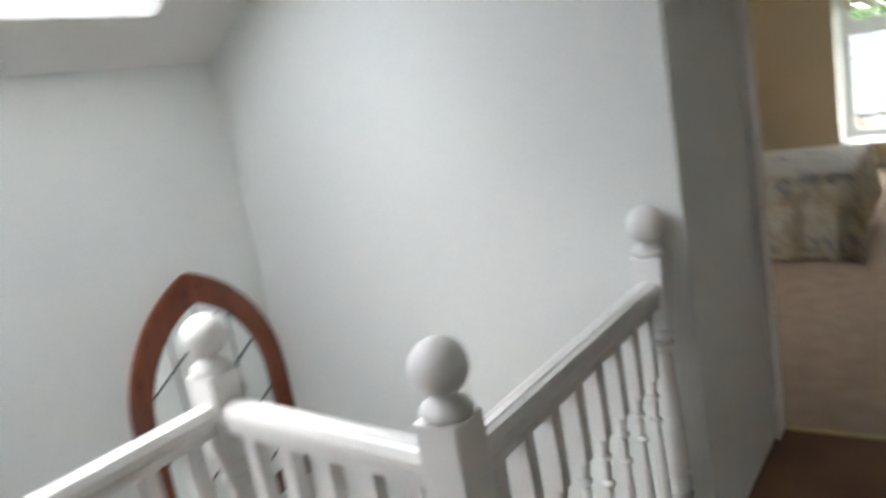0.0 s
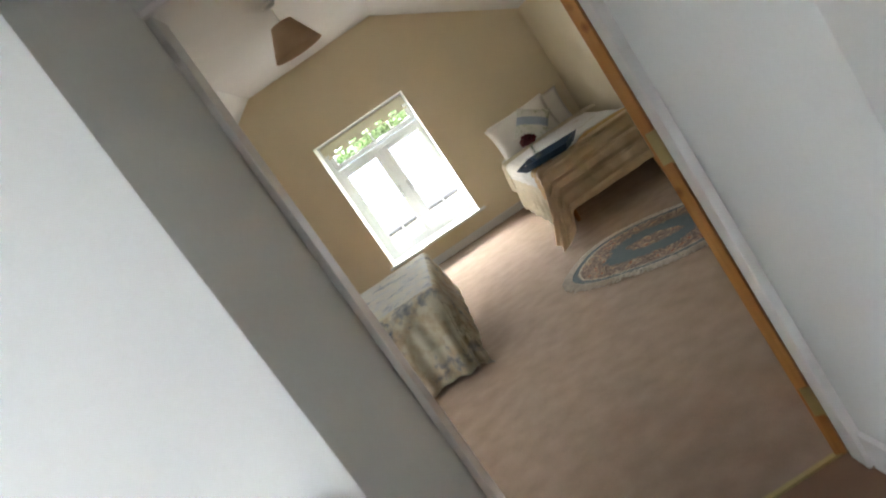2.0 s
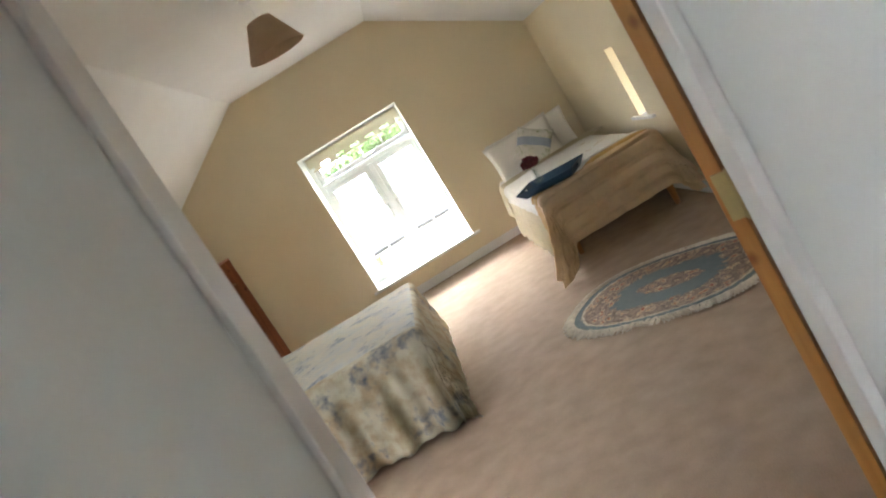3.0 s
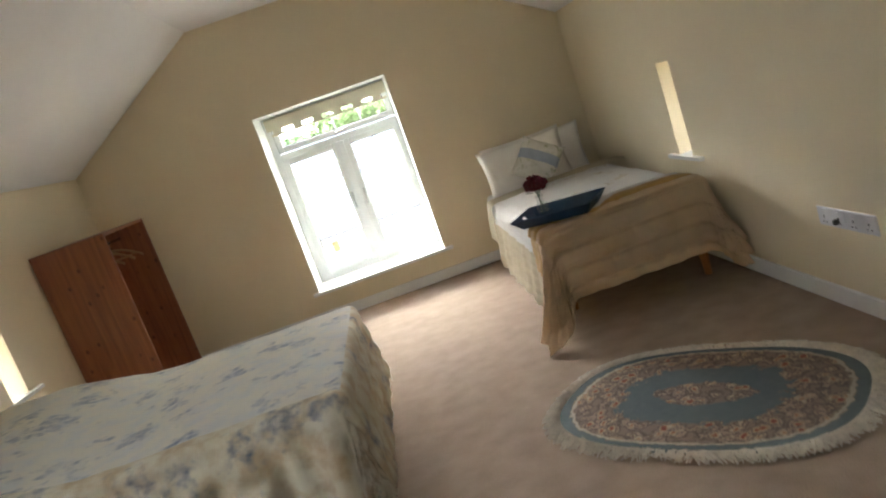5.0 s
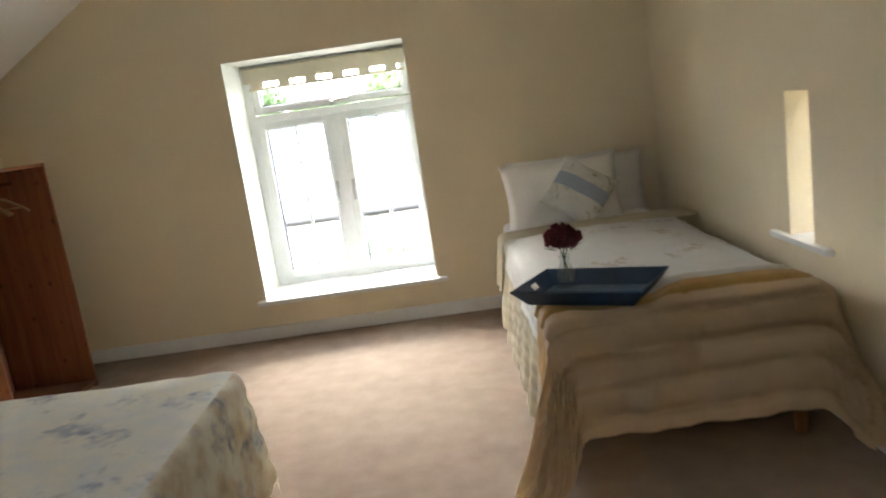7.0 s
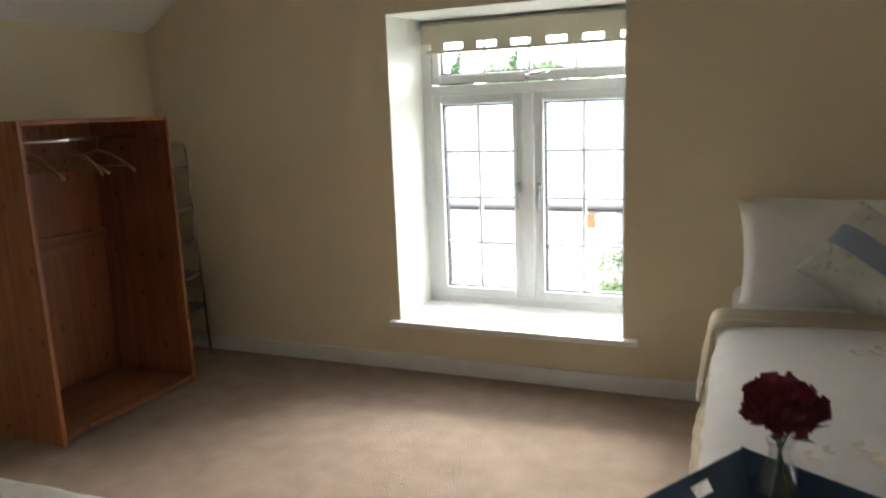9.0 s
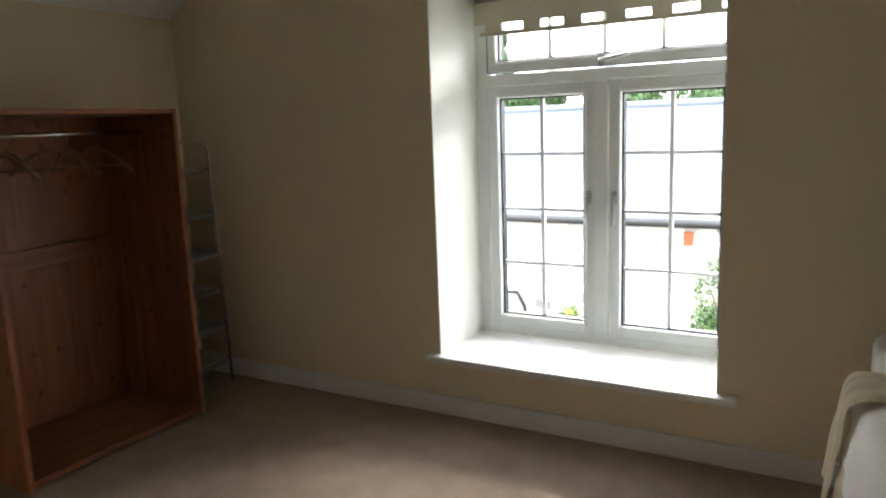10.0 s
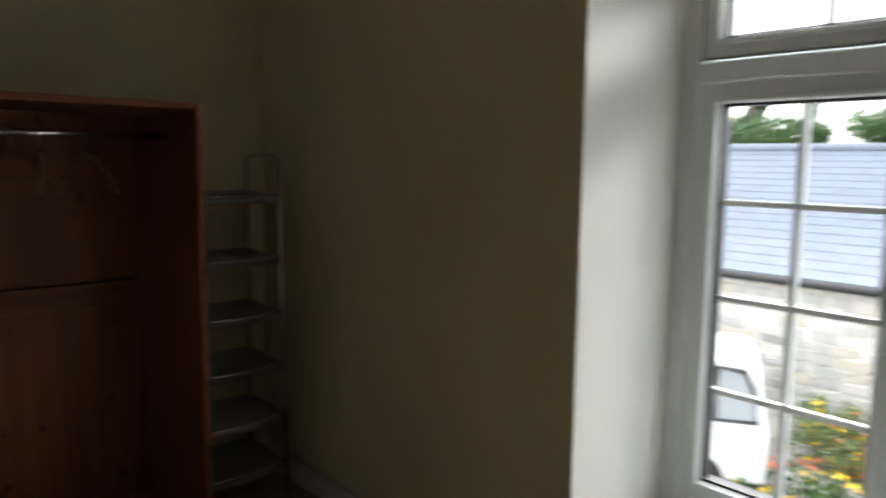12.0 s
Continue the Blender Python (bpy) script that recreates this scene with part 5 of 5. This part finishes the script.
def trunk(parent, x, y, z0, h, r0, seed, limbs=5):
    r = random.Random(seed)
    bm = bmesh.new()
    steps = 7
    rings = []
    for i in range(steps + 1):
        f = i / steps
        rings.append([bm.verts.new((x + 0.06 * h * 0.1 * math.sin(f * 4 + seed) + r0 * (1 - 0.75 * f) * math.cos(a), y + r0 * (1 - 0.75 * f) * math.sin(a), z0 + h * f)) for a in np.linspace(0, 2 * math.pi, 9)[:-1]])
    for p, q in zip(rings, rings[1:]):
        for i in range(8):
            bm.faces.new((p[i], p[(i + 1) % 8], q[(i + 1) % 8], q[i]))
    for k in range(limbs):
        a, f = k * 2.4 + r.random(), 0.45 + 0.5 * k / limbs
        L = h * 0.2
        tube(bm, [(x, y, z0 + h * f), (x + math.cos(a) * L * 0.5, y + math.sin(a) * L * 0.5, z0 + h * f + L * 0.35), (x + math.cos(a) * L, y + math.sin(a) * L, z0 + h * f + L * 0.6)], r0 * 0.3, 6)
    part("trunk", bm, BARK, parent, smooth=True)


def bush(x, y, z0, w, h, seed, mat, label, n=1400, size=0.045, petals=()):
    b = thing("shrub", (x, y, z0), label, "shrub", "shrubs along the barn wall")
    r = random.Random(seed)
    blobs = [(x + r.uniform(-w, w) * 0.55, y + r.uniform(-0.3, 0.3), z0 + h * r.uniform(0.25, 0.8), w * r.uniform(0.3, 0.5), h * r.uniform(0.18, 0.3)) for _ in range(9)]
    blobs += [(x + r.uniform(-w, w) * 0.7, y + r.uniform(-0.2, 0.2), z0 + h * r.uniform(0.8, 1.05), 0.07, h * 0.22) for _ in range(9)]
    leaves(seed, blobs, n, size, mat, "foliage", b)
    for k, petal in enumerate(petals):
        leaves(seed + 70 + k, [(px, py - 0.12, pz, pw * 1.05, ph * 1.05) for px, py, pz, pw, ph in blobs], 60, 0.035, petal, "blossom", b)
    bm = bmesh.new()
    for k in range(5):
        a = k * 1.3
        tube(bm, [(x, y, z0), (x + math.cos(a) * w * 0.3, y + math.sin(a) * 0.15, z0 + h * 0.5), (x + math.cos(a) * w * 0.6, y + math.sin(a) * 0.2, z0 + h * 0.9)], 0.012, 5)
    part("stem", bm, BARK, b)


bush(-2.5, 8.2, GZ, 0.85, 1.6, 21, LEAF, "tall leafy green shrub against the stone wall", 6500, 0.03)
bush(-5.1, 8.4, GZ, 0.45, 0.85, 22, LEAF_B, "light green shrub with yellow flowers", 2400, 0.028, (PETAL_Y,))
bush(-4.55, 8.35, GZ, 0.45, 0.8, 23, LEAF_B, "low green shrub with yellow and orange flowers", 2200, 0.028, (PETAL_Y, PETAL_O))
bush(-3.9, 8.3, GZ, 0.4, 0.6, 25, LEAF, "low green shrub with orange flowers at the wall foot", 1600, 0.028, (PETAL_O,))
bush(-6.2, 8.3, GZ, 0.4, 1.0, 24, LEAF_B, "light green shrub against the stone wall", 1500, 0.028)


def bedding(x, y, z0, seed, petal, label):
    f = thing("flower_clump", (x, y, z0), label, "flowers", "flowers in the yard")
    r = random.Random(seed)
    leaves(seed, [(x + r.uniform(-0.4, 0.4), y + r.uniform(-0.2, 0.2), z0 + 0.22, 0.22, 0.22) for _ in range(5)], 420, 0.045, LEAF, "foliage", f)
    leaves(seed + 9, [(x + r.uniform(-0.45, 0.45), y + r.uniform(-0.25, 0.25), z0 + 0.42, 0.16, 0.08) for _ in range(6)], 60, 0.035, petal, "blossom", f)


for k, (x, y) in enumerate(((-4.2, 5.6), (-4.9, 6.2), (-3.7, 6.5), (-5.1, 7.2), (-4.3, 7.3), (-3.4, 7.4))):
    bedding(x, y, GZ, 40 + k, PETAL_Y if k % 3 else PETAL_O, "clump of yellow and orange garden flowers" if k % 3 else "clump of orange garden flowers")


def tree(x, y, z0, h, w, seed, mat, conifer=False):
    t = thing("tree", (x, y, z0), "dark conifer behind the barn" if conifer else "leafy green tree behind the barn", "tree", "trees behind the barn")
    r = random.Random(seed)
    trunk(t, x, y, z0, h * (0.95 if conifer else 0.65), h * 0.025, seed)
    if conifer:
        blobs = [(x + r.uniform(-0.25, 0.25) * w * (1 - f), y + r.uniform(-0.2, 0.2) * w, z0 + h * (0.2 + 0.8 * f), w * (1.05 - f) * r.uniform(0.4, 0.6), h * 0.05) for f in np.linspace(0, 0.98, 16)]
    else:
        blobs = [(x + r.uniform(-0.5, 0.5) * w, y + r.uniform(-0.4, 0.4) * w, z0 + h * r.uniform(0.4, 0.92), w * r.uniform(0.16, 0.3), h * r.uniform(0.07, 0.13)) for _ in range(16)]
    leaves(seed, blobs, 9000, 0.11, mat, "crown", t)


for k, (x, y, h, w, con) in enumerate(((-15.4, 28, 8.3, 2.6, 1), (-17.5, 30, 6.2, 5, 0), (-12.6, 28, 5.9, 4.5, 0), (-10.6, 29, 6.4, 2.2, 1), (-9.0, 28, 5.8, 4, 0), (-13.8, 30, 6.6, 2.2, 1), (-5.6, 29, 5.3, 4, 0), (-2.2, 28, 6.0, 3.6, 0), (-21.0, 30, 6.2, 5, 0), (-24.5, 29, 7.6, 3, 1), (2.0, 30, 5.6, 4, 0))):
    tree(x, y, GZ, h, w, 60 + k, (LEAF_D if con else (LEAF_B if k % 2 else LEAF)), bool(con))

# ---- parked van ----
van = thing("van", (-5.3, 6.5, GZ), "white van parked in the yard with a black-edged side window", "van")
VX1, VY0, VY1 = -5.3, 6.5, 7.9
bm = bmesh.new()
prism(bm, [(-9.6, GZ + 0.35), (VX1, GZ + 0.35), (VX1 + 0.02, GZ + 0.9), (VX1 - 0.02, GZ + 1.1), (VX1 - 0.09, GZ + 1.55), (VX1 - 0.24, GZ + 1.78), (-9.6, GZ + 1.84)], "y", VY0, VY1)
bevel(bm, 0.06, 3)
part("body", bm, CAR_WHITE, van, "white painted bodywork", smooth=False)
DARK_GLASS = material("tinted_glass", (0.35, 0.38, 0.4), 0.08, vary=0.05, bump=0.0)
bm = bmesh.new()
SEAL = [(-5.85, GZ + 1.07), (-5.41, GZ + 1.09), (-5.46, GZ + 1.46), (-5.56, GZ + 1.66), (-5.85, GZ + 1.69)]
prism(bm, SEAL, "y", VY0 - 0.01, VY0 + 0.02)
w1 = part("side_window", bm, DARK_GLASS, van, "pale side window")
bm = bmesh.new()
tube(bm, [(a, VY0 - 0.012, b) for a, b in SEAL], 0.03, 6, closed=True)
part("window_seal", bm, BLACK, w1)
for x in (-9.0, VX1 - 0.75):
    for y in (VY0 - 0.02, VY1 - 0.2):
        bm = bmesh.new()
        tube(bm, [(x, y, GZ + 0.33), (x, y + 0.22, GZ + 0.33)], 0.33, 20)
        wl = part("wheel", bm, BLACK, van)
        bm = bmesh.new()
        tube(bm, [(x, y - 0.01, GZ + 0.33), (x, y + 0.23, GZ + 0.33)], 0.19, 16)
        part("rim", bm, CHROME, wl)
van.rotation_euler = (0, 0, radians(25.7))   # parked at a slant to the barn
van.location.x += 0.33
